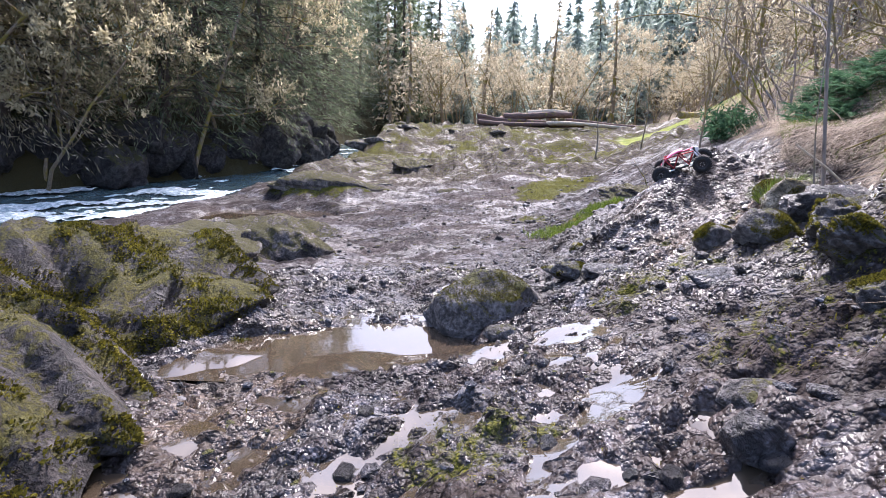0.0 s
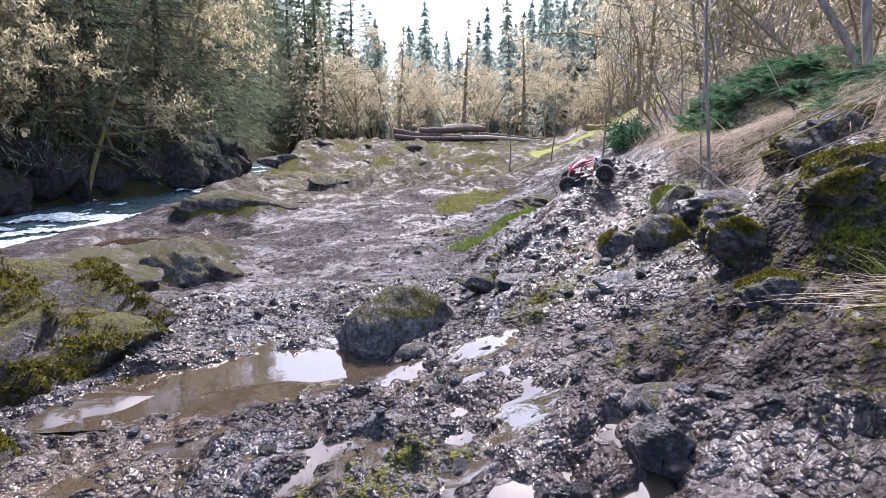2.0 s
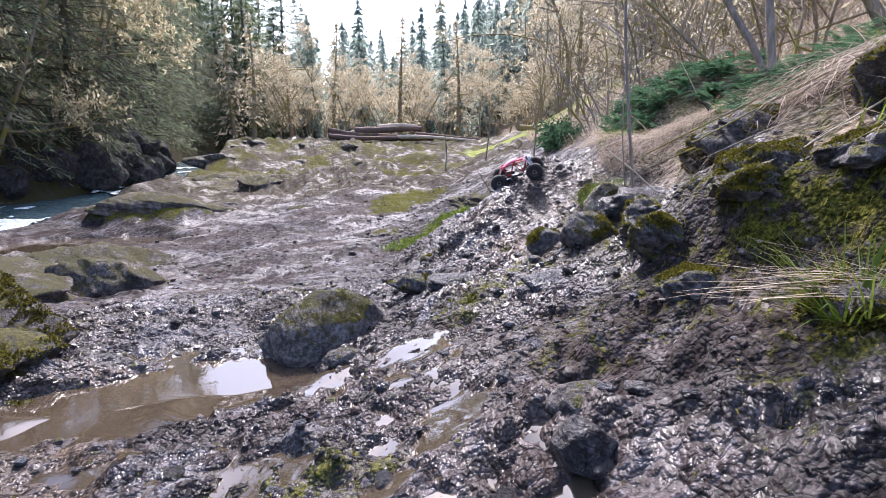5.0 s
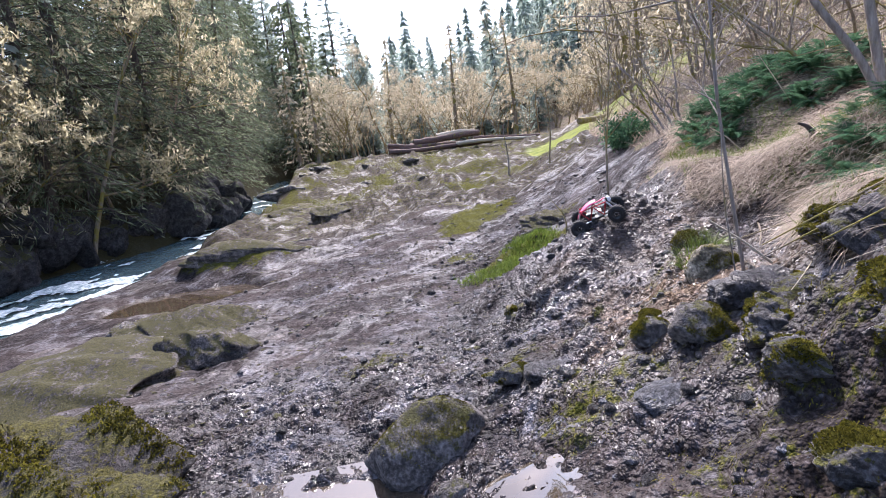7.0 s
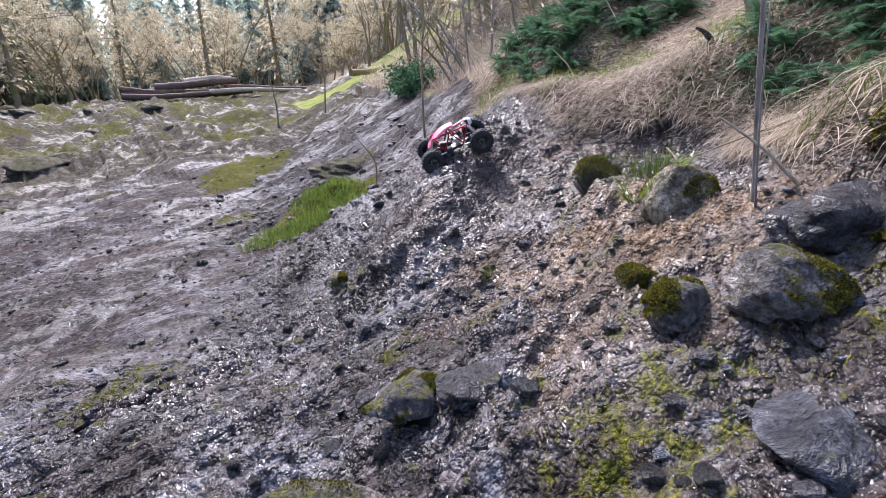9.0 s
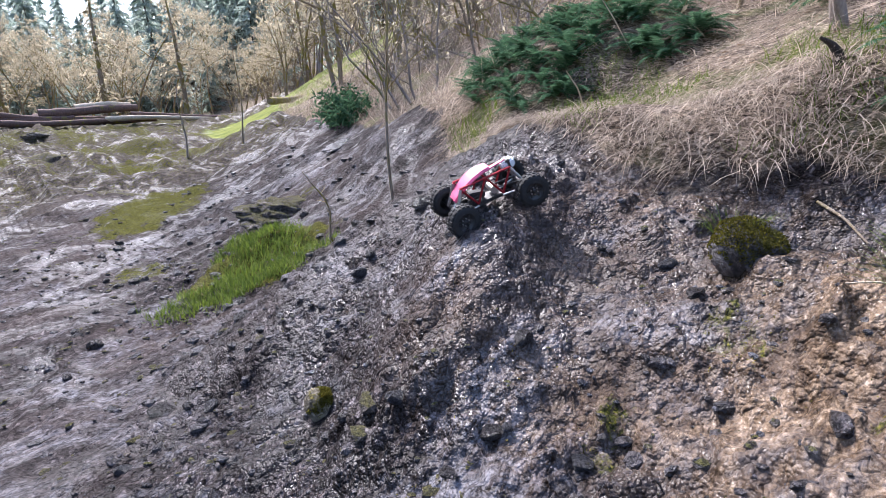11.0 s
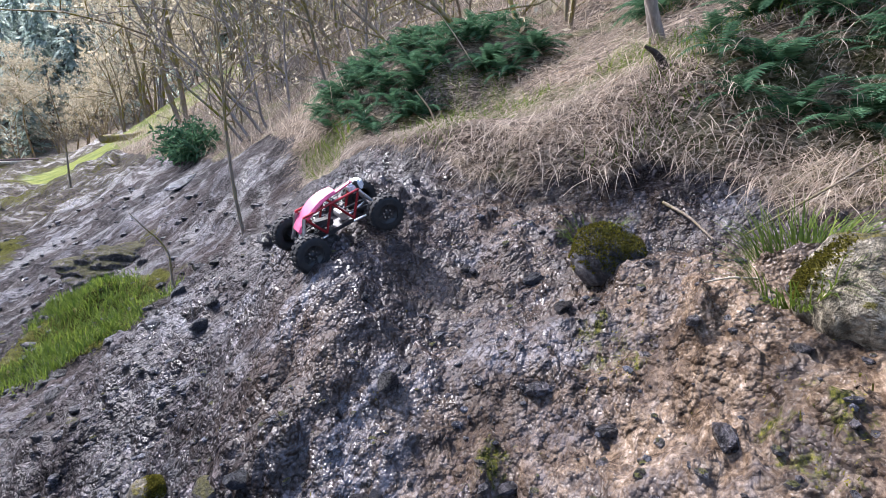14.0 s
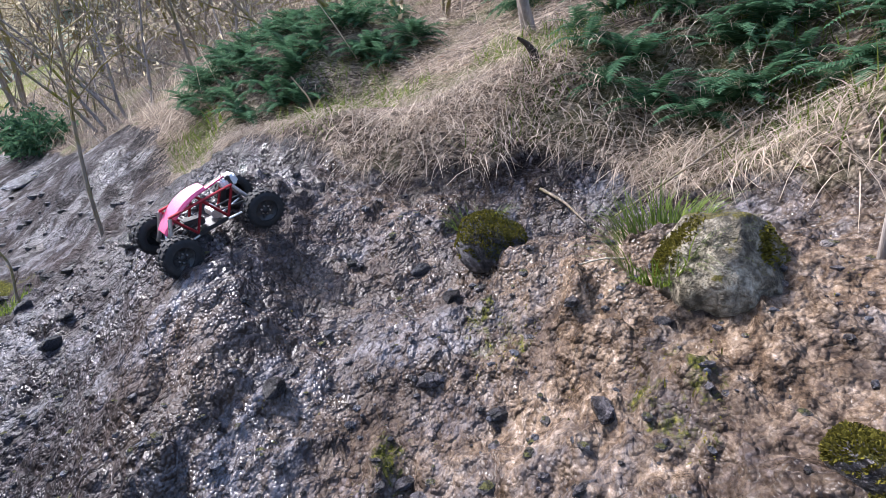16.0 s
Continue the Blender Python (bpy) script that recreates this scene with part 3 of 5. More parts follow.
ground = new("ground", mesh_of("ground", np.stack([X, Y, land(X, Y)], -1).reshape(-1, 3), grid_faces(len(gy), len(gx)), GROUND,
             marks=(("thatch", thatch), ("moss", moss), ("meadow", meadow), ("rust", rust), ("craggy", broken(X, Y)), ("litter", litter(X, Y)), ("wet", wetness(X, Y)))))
tagged(ground, "wet grey basalt ledges, gravel and grassy banks of a river valley", "ground", kind="structure")
del X, Y, thatch, moss, meadow, rust


# ---- water ----
def river_sheet():
    ys = np.concatenate([np.arange(-20, 3, 0.6), np.arange(3, 32, 0.1), np.arange(32, 110, 0.6)])
    us = np.linspace(-1.6, 1.6, 60)
    U, V = np.meshgrid(us, ys)
    half = along(V, RIVER_Y, RIVER_W)
    x = along(V, RIVER_Y, RIVER_X) + U * half * 1.25
    fast = 0.05 * rough(x * 1.1, V * 1.1, 3, 61) + 0.05 * np.abs(rough(x * 2.4, V * 1.6, 2, 62))
    return np.stack([x, V, along(V, RIVER_Y, RIVER_Z) + fast], -1), U


sheet, across = river_sheet()
river = new("river", mesh_of("river", sheet.reshape(-1, 3), grid_faces(*across.shape), RIVER))
tagged(river, "fast shallow green-blue river with rippled surface between rocks", "river", kind="structure")


def foam_patches():
    """White water lying on the river where it breaks over stones."""
    ys = np.arange(5, 50, 0.05)
    U, V = np.meshgrid(np.linspace(-1.2, 1.25, 80), ys)
    half = along(V, RIVER_Y, RIVER_W)
    x = along(V, RIVER_Y, RIVER_X) + U * half * 1.25
    z = along(V, RIVER_Y, RIVER_Z) + 0.05 * rough(x * 1.1, V * 1.1, 3, 61) + 0.05 * np.abs(rough(x * 2.4, V * 1.6, 2, 62))
    run, side = 0.6 * x + 0.8 * V, 0.8 * x - 0.6 * V
    streak = rough(run * 0.45, side * 1.05, 3, 63, 0.5) + 0.22 * swell(x * 3.1, V * 3.1, 65) + 0.1 * swell(x * 7, V * 7, 66)
    keep = streak + 0.2 * ease(U, 0.2, 0.8) + 0.12 * ease(np.abs(U), 0.75, 1.0) > 0.31 - 0.2 * ease(V, 19, 13)
    faces = grid_faces(*U.shape)
    faces = faces[keep.ravel()[faces].all(1)]
    z = z + 0.015 + 0.16 * np.clip(streak - 0.1, 0, 0.6) + 0.07 * np.abs(rough(x * 4, V * 4, 2, 64))
    return mesh_of("foam", np.stack([x, V, z], -1).reshape(-1, 3), faces, FOAM)


tagged(new("foam", foam_patches()), "white broken foam on the rapids of the river", "foam", kind="stuff")


def film_of_water(name, xs, ys, level, label):
    X, Y = np.meshgrid(xs, ys)
    ob = new(name, mesh_of(name, np.stack([X, Y, level(X, Y)], -1).reshape(-1, 3), grid_faces(len(ys), len(xs)), POOL))
    return tagged(ob, label, "water", kind="structure")


film_of_water("puddle", np.linspace(-1.2, 0.4, 30), np.linspace(1.98, 2.85, 24), lambda x, y: 0 * x + 0.085, "still puddle mirroring the pale sky before a boulder")
film_of_water("seep_water", np.linspace(-1.5, 1.0, 130), np.linspace(0.7, 2.5, 100),
              lambda x, y: base(x, y) + 0.075 * rough(x * 0.9, y * 0.9, 3, 1) + 0.05 * rough(x * 2.1, y * 2.1, 2, 17) + 0.002 - 0.1 * ease(np.maximum(np.abs(x + 0.25) / 1.25, np.abs(y - 1.6) / 0.9), 0.7, 1.0), "thin water seeping between the stones")
film_of_water("brown_shallows", np.linspace(-6.0, -2.0, 20), np.linspace(10.9, 13.8, 20), lambda x, y: 0 * x - 0.93, "still brown shallows beside the river")


# ---- rocks ----
def rock_mesh(name, seed, size, material, detail=3, cuts=9, lump=0.12, keep=(0.6, 0.95)):
    """An angular weathered stone: a ball cut by planes and roughened."""
    rnd = np.random.RandomState(seed)
    bm = bmesh.new()
    bmesh.ops.create_icosphere(bm, subdivisions=detail, radius=1.0)
    v = np.array([p.co for p in bm.verts])
    faces = np.array([[p.index for p in f.verts] for f in bm.faces])
    bm.free()
    v = v * (1 + 1.6 * lump * rough(v[:, :1] * 1.1 + v[:, 2:] * 0.9 + seed, v[:, 1:2] * 1.1 - v[:, 2:] * 0.7 + 3 * seed, 2, 70))
    for _ in range(cuts):
        n = rnd.normal(size=3)
        n /= np.linalg.norm(n)
        over = np.maximum(v @ n - rnd.uniform(*keep), 0)
        v = v - 0.92 * over[:, None] * n
    fine = rough(v[:, 0] * 3.1 + v[:, 2] * 2.3 + seed, v[:, 1] * 3.1 - v[:, 2] * 1.9, 3, 71)
    p, q = v[:, 0] * 2.3 + v[:, 2] * 1.7 + 2 * seed, v[:, 1] * 2.3 - v[:, 2] * 1.5 + seed
    ridge = sum((1 - 2.4 * np.abs(swell(p * 2.1**k, q * 2.1**k, 72 + k))) * 0.55**k for k in range(max(1, detail - 2)))
    v = v * (1 + 0.8 * lump * fine[:, None] + 0.26 * lump * ridge[:, None])
    return mesh_of(name, v * np.array(size), faces, material, smooth=detail > 2)


def set_rock(name, label, me, x, y, z, turn=(0, 0, 0), scale=1.0, category="rock", group=""):
    ob = new(name, me)
    ob.matrix_world = pose(x, y, z, *turn) @ Matrix.Scale(scale, 4)
    return tagged(ob, label, category, group)


def named_rock(name, label, seed, size, material, x, y, sink=0.35, turn=(0, 0, 0), detail=4, z=None, **kw):
    h = at(x, y) if z is None else z
    return set_rock(name, label, rock_mesh(name, seed, size, material, detail, **kw), x, y, h + size[2] * (1 - 2 * sink), turn)


boulder = named_rock("boulder", "grey boulder with a mossy flat top beside a puddle", 3, (0.32, 0.25, 0.21), BOULDER, 0.2, 2.76, 0.3, (3, 4, 10), 5, z=0.07, cuts=8, lump=0.09, keep=(0.7, 0.95))
mound = named_rock("mossy_outcrop", "large craggy rock outcrop covered in olive moss", 8, (0.98, 1.05, 0.52), MOUND, -2.0, 2.36, 0.5, (0, 8, 20), 6, z=-0.18, cuts=5, lump=0.5)
named_rock("yellow_rock", "pale yellow lichened rock with moss on its sides", 27, (0.15, 0.135, 0.145), YELLOW, 1.9, 3.0, 0.2, (0, 10, 30), 5, z=0.66, cuts=5, lump=0.09, keep=(0.75, 0.97))
named_rock("mossy_rock", "small rock capped with olive moss on wet ground", 5, (0.09, 0.08, 0.08), MOSSROCK, 1.3, 2.58, 0.35, (0, 0, 10))
named_rock("mossy_rock", "dark rock with moss hanging from its top", 29, (0.08, 0.07, 0.06), MOSSROCK, 1.42, 2.8, 0.4, (0, 0, 50))
named_rock("mossy_rock", "dark sloping rock with moss on its upper side", 6, (0.15, 0.13, 0.1), BOULDER, 1.42, 2.38, 0.45, (0, 14, -20), lump=0.18)
named_rock("dark_rock", "wet dark rock under the bank", 7, (0.2, 0.1, 0.08), BASALT, 1.68, 2.4, 0.35, (0, -8, -15), lump=0.25)
named_rock("mossy_rock", "rock with a cap of grass and moss", 9, (0.12, 0.11, 0.11), MOSSROCK, 2.18, 3.66, 0.3, (0, 0, 0))
named_rock("slate_rock", "smooth blue-grey wet slab of rock", 11, (0.16, 0.12, 0.06), SLATE, 1.14, 2.14, 0.82, (8, 6, -30), cuts=6, lump=0.1)
named_rock("mossy_rock", "low rock with a bright green moss cushion", 12, (0.15, 0.1, 0.06), MOSSROCK, 0.74, 3.08, 0.35, (0, 0, 20), lump=0.25)
named_rock("grey_rock", "bare grey rock beside a moss cushion", 13, (0.14, 0.1, 0.05), BASALT, 0.9, 3.0, 0.42, (0, -8, -10), lump=0.2)
named_rock("brown_rock", "rounded brown rock set in wet mud", 14, (0.09, 0.07, 0.05), BOULDER, 0.77, 1.2, 0.42, (0, 0, 0))
named_rock("brown_rock", "blocky dark rock at the puddle's side", 15, (0.075, 0.08, 0.06), BASALT, 0.68, 1.05, 0.4, (0, 0, 40))
named_rock("grey_rock", "rounded grey rock at the edge of the puddle", 16, (0.1, 0.06, 0.045), BOULDER, 0.28, 2.28, 0.3)
named_rock("yellow_mossed_rock", "small rock with bright yellow moss on one face", 17, (0.07, 0.06, 0.08), YELLOW, 1.2, 4.95, 0.35)
named_rock("river_rock", "pale-sided rock with mossy top at the water's edge", 18, (0.4, 0.34, 0.3), BOULDER, -4.1, 9.1, 0.3, (0, 0, 30), 5, lump=0.2)
named_rock("low_rock", "low brown outcrop between the river and the ledge", 19, (1.15, 0.75, 0.36), TERRACE, -3.2, 9.0, 0.45, (0, 0, -15), 5, lump=0.25, cuts=9)
named_rock("low_rock", "rounded outcrop with moss on its crest", 20, (0.62, 0.5, 0.34), TERRACE, -2.15, 6.9, 0.45, (0, 0, 20), 5, lump=0.25, cuts=9)
named_rock("low_rock", "broad brown rock slab by the rapids", 22, (1.6, 1.1, 0.4), TERRACE, -3.9, 6.0, 0.45, (0, 0, 25), 5, lump=0.25, cuts=9)
named_rock("flat_slab", "flat pale slab of rock on the ledge", 23, (0.42, 0.2, 0.05), SLATE, 5.4, 11.8, 0.35, (0, -14, 20), 4)
named_rock("brown_outcrop", "brown crumbling outcrop above a green patch", 24, (0.62, 0.45, 0.2), TERRACE, 3.3, 9.9, 0.52, (0, 0, 40), 5, lump=0.3, cuts=6)
named_rock("moss_isle", "moss-topped rock island beside the river", 25, (1.6, 0.85, 0.3), TERRACE, -3.5, 14.7, 0.55, (0, 0, 5), 5, lump=0.22, cuts=14)
named_rock("white_rock", "pale rounded stone in the wash", 26, (0.16, 0.12, 0.08), YELLOW, -1.56, 3.4, 0.3)
named_rock("dark_rock", "jagged dark rock standing out of the wet slope", 28, (0.1, 0.08, 0.07), BASALT, 1.92, 4.72, 0.3, (0, 0, 35), lump=0.25)
ledge_rocks = [named_rock("ledge_rock", "craggy ledge rock hung with olive moss under the bank", 500 + k, size, MOSSROCK, x, y, 0.66, (0, 6, turn), 5, lump=0.3, cuts=14, keep=(0.45, 0.85))
               for k, (x, y, size, turn) in enumerate(((1.72, 1.62, (0.27, 0.2, 0.17), 30), (1.95, 1.98, (0.25, 0.22, 0.17), -20), (2.05, 2.3, (0.2, 0.15, 0.13), 10), (1.62, 1.25, (0.2, 0.16, 0.1), 60), (2.0, 1.45, (0.3, 0.22, 0.17), 15), (1.38, 1.78, (0.17, 0.13, 0.09), -25), (1.52, 2.08, (0.19, 0.13, 0.1), 40), (1.22, 1.42, (0.15, 0.12, 0.07), 10), (1.75, 2.25, (0.16, 0.12, 0.1), -50), (1.5, 1.5, (0.2, 0.16, 0.1), 75), (1.3, 0.95, (0.17, 0.13, 0.09), 20), (1.6, 0.85, (0.2, 0.15, 0.12), -35)))]

STONES = [rock_mesh("stone", 100 + k, (1.0, 0.8, 0.6), BASALT if k % 3 else SLATE, 2, 8, 0.14) for k in range(8)]
rnd = random.Random(5)
for k in range(150):
    if k < 95:
        y = rnd.uniform(0.9, 5.5)
        x = rnd.uniform(-1.2, 2.3)
    else:
        y = rnd.uniform(5.5, 13.0)
        x = rnd.uniform(0.22 * y - 1.2, 0.28 * y + 0.8)
    if bank(np.array([x]), np.array([y]))[0] > 1.6 or math.hypot(x - 0.2, y - 2.76) < 0.42 or math.hypot((x + 0.3) / 0.6, (y - 2.4) / 0.4) < 1.0:
        continue
    r = rnd.uniform(0.018, 0.045) * (1 if k < 95 else 1.9)
    set_rock("stone", "dark wet stone lying on the rocky ground", rnd.choice(STONES), x, y, at(x, y) + 0.2 * r, (rnd.uniform(-20, 20), rnd.uniform(-20, 20), rnd.uniform(0, 360)), r, "stone", "loose stones")

LEDGES = [rock_mesh("outcrop", 200 + k, (1.25, 0.9, 0.42), TERRACE if k % 3 else BOULDER, 4, 7, 0.3) for k in range(6)]
for k in range(20):   # terrace outcrops towards the log pile
    y = rnd.uniform(14, 44)
    x = rnd.uniform(-4.6 - 0.02 * y, 1.0 + 0.15 * y)
    r = rnd.uniform(0.25, 0.85) * (0.6 + y / 40)
    set_rock("outcrop", "mossy brown ledge of layered rock", rnd.choice(LEDGES), x, y, at(x, y) - 0.3 * r, (rnd.uniform(-5, 5), rnd.uniform(-5, 5), rnd.uniform(-35, 35)), r, "rock", "terrace outcrops")

BLOCKS = [rock_mesh("river_block", 300 + k, (1.0, 0.9, 0.85), CLIFF, 4, 10, 0.25) for k in range(6)]
for k in range(78):   # dark blocks along the far bank of the river
    y = 5.5 + 0.36 * k + rnd.uniform(-0.3, 0.3)
    x = float(along(np.array([y]), RIVER_Y, RIVER_X)[0] - 1.05 * along(np.array([y]), RIVER_Y, RIVER_W)[0] * (1.35 if y < 17 else 1.05)) - rnd.uniform(0.0, 1.0)
    r = rnd.uniform(0.6, 1.35)
    set_rock("river_block", "dark mossy block of rock at the river's edge", rnd.choice(BLOCKS), x, y, -0.7 + 0.02 * y + rnd.uniform(0, 1.1), (rnd.uniform(-15, 15), rnd.uniform(-15, 15), rnd.uniform(0, 360)), r, "rock", "blocks along the river")


def scattered(name, count, spot, shape, material, label, category, seed):
    """Many small alike pieces joined into one mesh. spot gives x, y, size; shape a small mesh as arrays."""
    rnd = np.random.RandomState(seed)
    base_v, base_f = shape
    x, y, size = spot(rnd, count)
    z = land(x, y)
    n = len(x)
    turn = rnd.uniform(0, 2 * np.pi, n)
    v = base_v[None] * (size[:, None, None] * rnd.uniform(0.6, 1.3, (n, 1, 3)))
    c, s = np.cos(turn)[:, None], np.sin(turn)[:, None]
    v = np.stack([c * v[..., 0] - s * v[..., 1] + x[:, None], s * v[..., 0] + c * v[..., 1] + y[:, None], v[..., 2] + (z - 0.12 * size)[:, None]], -1)
    f = base_f[None] + (np.arange(n) * len(base_v))[:, None, None]
    ob = new(name, mesh_of(name, v.reshape(-1, 3), f.reshape(-1, base_f.shape[1]), material, smooth=False))
    return tagged(ob, label, category, kind="stuff")


def small_stone(seed):
    me = rock_mesh("chip", seed, (1.0, 0.8, 0.55), BASALT, 1, 6, 0.2)
    v = np.array([p.co for p in me.vertices])
    f = np.array([list(p.vertices) for p in me.polygons])
    bpy.data.meshes.remove(me)
    return v, f


def gravel_spots(x0, x1, y0, y1, low, high, top=1.6, foot=-9.0):
    def spots(rnd, n):
        x, y = rnd.uniform(x0, x1, n), rnd.uniform(y0, y1, n)
        size = low + (high - low) * rnd.uniform(0, 1, n) ** 3
        s = bank(x, y)
        dry = dips(x, y)[0] < 0.3
        ok = (s < top) & (s > foot) & dry & (swell(x * 1.5, y * 1.5, 90) > -0.35 + 0.5 * rnd.uniform(-1, 1, n)) & (np.abs(off_river(x, y)) > 1.1)
        return x[ok], y[ok], size[ok]
    return spots


for k, (mat, tone) in enumerate(((BASALT, "dark"), (SLATE, "blue-grey"), (BOULDER, "brown"))):
    scattered("gravel", 1700, gravel_spots(-1.6, 2.5, 0.7, 5.8, 0.005, 0.024), small_stone(400 + k), mat, tone + " broken gravel strewn over the wet ground", "gravel", 20 + k)
scattered("broken_rock", 800, gravel_spots(-0.4, 2.6, 0.7, 6.2, 0.014, 0.05, 1.9, -0.9), small_stone(411), BASALT, "sharp dark wet pieces of broken rock on the slope", "gravel", 31)
scattered("gravel", 2600, gravel_spots(-4.2, 2.2, 3.6, 13, 0.008, 0.06, 0.3, -6.0), small_stone(412), BASALT, "dark stones strewn over the washed rock", "gravel", 32)
scattered("gravel", 2200, gravel_spots(-4.2, 2.2, 3.6, 15, 0.01, 0.06, 0.3, -6.0), small_stone(413), TERRACE, "brown stones strewn over the washed rock", "gravel", 33)
scattered("gravel", 2600, gravel_spots(-2.0, 6.5, 5.6, 17, 0.012, 0.08, 2.3, -0.7), small_stone(410), BASALT, "loose dark stones on the ledges farther off", "gravel", 30)


# ---- grass, straw, moss and fallen leaves ----
def blades(name, x, y, length, width, lean, heading, material, label, category, seed, droop=0.6, lift=0.0):
    """Ribbons of four points on each side that rise from the ground and bend over."""
    rnd = np.random.RandomState(seed)
    n = len(x)
    z = land(x, y) + lift
    steps = np.array([0, 0.35, 0.7, 1.0])
    pitch = lean[:, None] + droop * steps[None] * rnd.uniform(0.4, 1.4, (n, 1))
    run = np.cumsum(np.concatenate([np.zeros((n, 1)), np.diff(steps)[None] * np.sin((pitch[:, 1:] + pitch[:, :-1]) / 2)], 1), 1) * length[:, None]
    rise = np.cumsum(np.concatenate([np.zeros((n, 1)), np.diff(steps)[None] * np.cos((pitch[:, 1:] + pitch[:, :-1]) / 2)], 1), 1) * length[:, None]
    px, py = x[:, None] + run * np.cos(heading)[:, None], y[:, None] + run * np.sin(heading)[:, None]
    pz = np.maximum(z[:, None] + rise, land(px.ravel(), py.ravel()).reshape(px.shape) + 0.004 + 0.02 * rnd.uniform(0, 1, (n, 1)))
    w = width[:, None] * np.array([1.0, 0.9, 0.6, 0.12])[None] / 2
    side = heading + np.pi / 2 + rnd.uniform(-0.6, 0.6, n)
    ox, oy = np.cos(side)[:, None] * w, np.sin(side)[:, None] * w
    v = np.stack([np.stack([px - ox, py - oy, pz], -1), np.stack([px + ox, py + oy, pz], -1)], 2).reshape(n, 8, 3)
    f = np.array([[0, 1, 3, 2], [2, 3, 5, 4], [4, 5, 7, 6]])
    f = f[None] + (np.arange(n) * 8)[:, None, None]
    return tagged(new(name, mesh_of(name, v.reshape(-1, 3), f.reshape(-1, 4), material, False)), label, category, kind="stuff")


def strewn(seed, n, x0, x1, y0, y1, test):
    rnd = np.random.RandomState(seed)
    x, y = rnd.uniform(x0, x1, n), rnd.uniform(y0, y1, n)
    ok = test(x, y, rnd)
    return x[ok], y[ok], rnd


x, y, r = strewn(1, 60000, 1.2, 7.5, 0.2, 9.5, lambda x, y, r: (zones(x, y)[0] > 0.3 + 0.3 * r.uniform(0, 1, len(x))) & (bank(x, y) < 5.5) & (r.uniform(0, 1, len(x)) < 0.75))
n = len(x)
clump = swell(x * 1.6, y * 1.6, 91)
blades("dead_grass", x, y, np.where(r.uniform(0, 1, n) < 0.12, 1.5, 1.0) * r.uniform(0.08, 0.3, n), r.uniform(0.002, 0.0055, n), r.uniform(1.15, 1.6, n), math.pi + 0.25 + 2.4 * clump + r.normal(0, 0.9, n), STRAW,
       "matted dead brown grass hanging down the bank", "dead grass", 2, 0.7, 0.03)
x, y, r = strewn(11, 9000, 2.3, 3.6, 1.6, 4.6, lambda x, y, r: (zones(x, y)[0] > 0.3) & (np.hypot((x - 2.75) / 0.75, (y - 3.0) / 1.5) < 1))
n = len(x)
blades("dead_grass", x, y, r.uniform(0.06, 0.2, n), r.uniform(0.002, 0.0045, n), r.uniform(1.35, 1.65, n), math.pi + 0.1 + 1.2 * swell(x * 2.2, y * 2.2, 98) + r.normal(0, 0.45, n), STRAW,
       "long dead grass drooping over the hollow under the bank", "dead grass", 12, 0.9, 0.04)
x, y, r = strewn(13, 40000, 1.9, 4.6, 1.4, 7.5, lambda x, y, r: (zones(x, y)[0] > 0.35) & (zones(x - 0.3, y)[0] < 0.4))
n = len(x)
blades("hanging_straw", x, y, r.uniform(0.08, 0.3, n), r.uniform(0.002, 0.004, n), r.uniform(1.3, 1.7, n), math.pi + 1.3 * swell(x * 3, y * 3, 100) + r.normal(0, 0.65, n), STRAW,
       "long bent straw hanging over the edge of the bank", "dead grass", 14, 0.8, 0.04)
x, y, r = strewn(3, 30000, 2.0, 16, 4, 30, lambda x, y, r: (zones(x, y)[0] > 0.5) & ((y > 7) | (bank(x, y) > 4.5)))
n = len(x)
blades("dead_grass", x, y, r.uniform(0.15, 0.6, n), r.uniform(0.004, 0.012, n), r.uniform(0.3, 1.4, n), r.uniform(0, 6.3, n), STRAW, "dry brown grass and brush on the slope", "dead grass", 4)
x, y, r = strewn(5, 40000, 0.8, 3.6, 7.0, 10.4, lambda x, y, r: np.minimum(np.hypot((0.76 * (x - 1.95) - 0.65 * (y - 7.9)) / 0.85, (0.65 * (x - 1.95) + 0.76 * (y - 7.9)) / 0.42), np.hypot((x - 2.5) / 0.42, (y - 8.75) / 0.95)) + 0.5 * swell(x * 2.3, y * 2.3, 92) + 0.5 * swell(x * 6, y * 6, 99) < 0.8 + 0.3 * r.uniform(-1, 1, len(x)))
n = len(x)
blades("grass_patch", x, y, r.uniform(0.04, 0.13, n), r.uniform(0.005, 0.011, n), r.uniform(0.0, 0.7, n), r.uniform(0, 6.3, n), GRASS, "bright green patch of short grass on wet rock", "grass", 6)
x, y, r = strewn(7, 14000, 2.4, 5.2, 4.4, 8.6, lambda x, y, r: (zones(x, y)[0] > 0.6) & (np.hypot((x - 3.6) / 0.5, (y - 6.9) / 0.8) + 0.5 * swell(x * 2, y * 2, 93) < 0.95))
n = len(x)
blades("green_grass", x, y, r.uniform(0.06, 0.2, n), r.uniform(0.004, 0.009, n), r.uniform(0.1, 0.9, n), r.uniform(2.2, 4.5, n), GRASS, "fresh green grass growing at the edge of the bank", "grass", 8)
x, y, r = strewn(9, 26000, 1.4, 4.4, 0.6, 6.0, lambda x, y, r: (zones(x, y)[0] > 0.5) & (swell(x * 1.3, y * 1.3, 94) > 0.1))
n = len(x)
blades("green_grass", x, y, r.uniform(0.05, 0.14, n), r.uniform(0.003, 0.006, n), r.uniform(0.1, 1.1, n), r.uniform(0, 6.3, n), GRASS, "sparse green grass among the dead straw", "grass", 10)


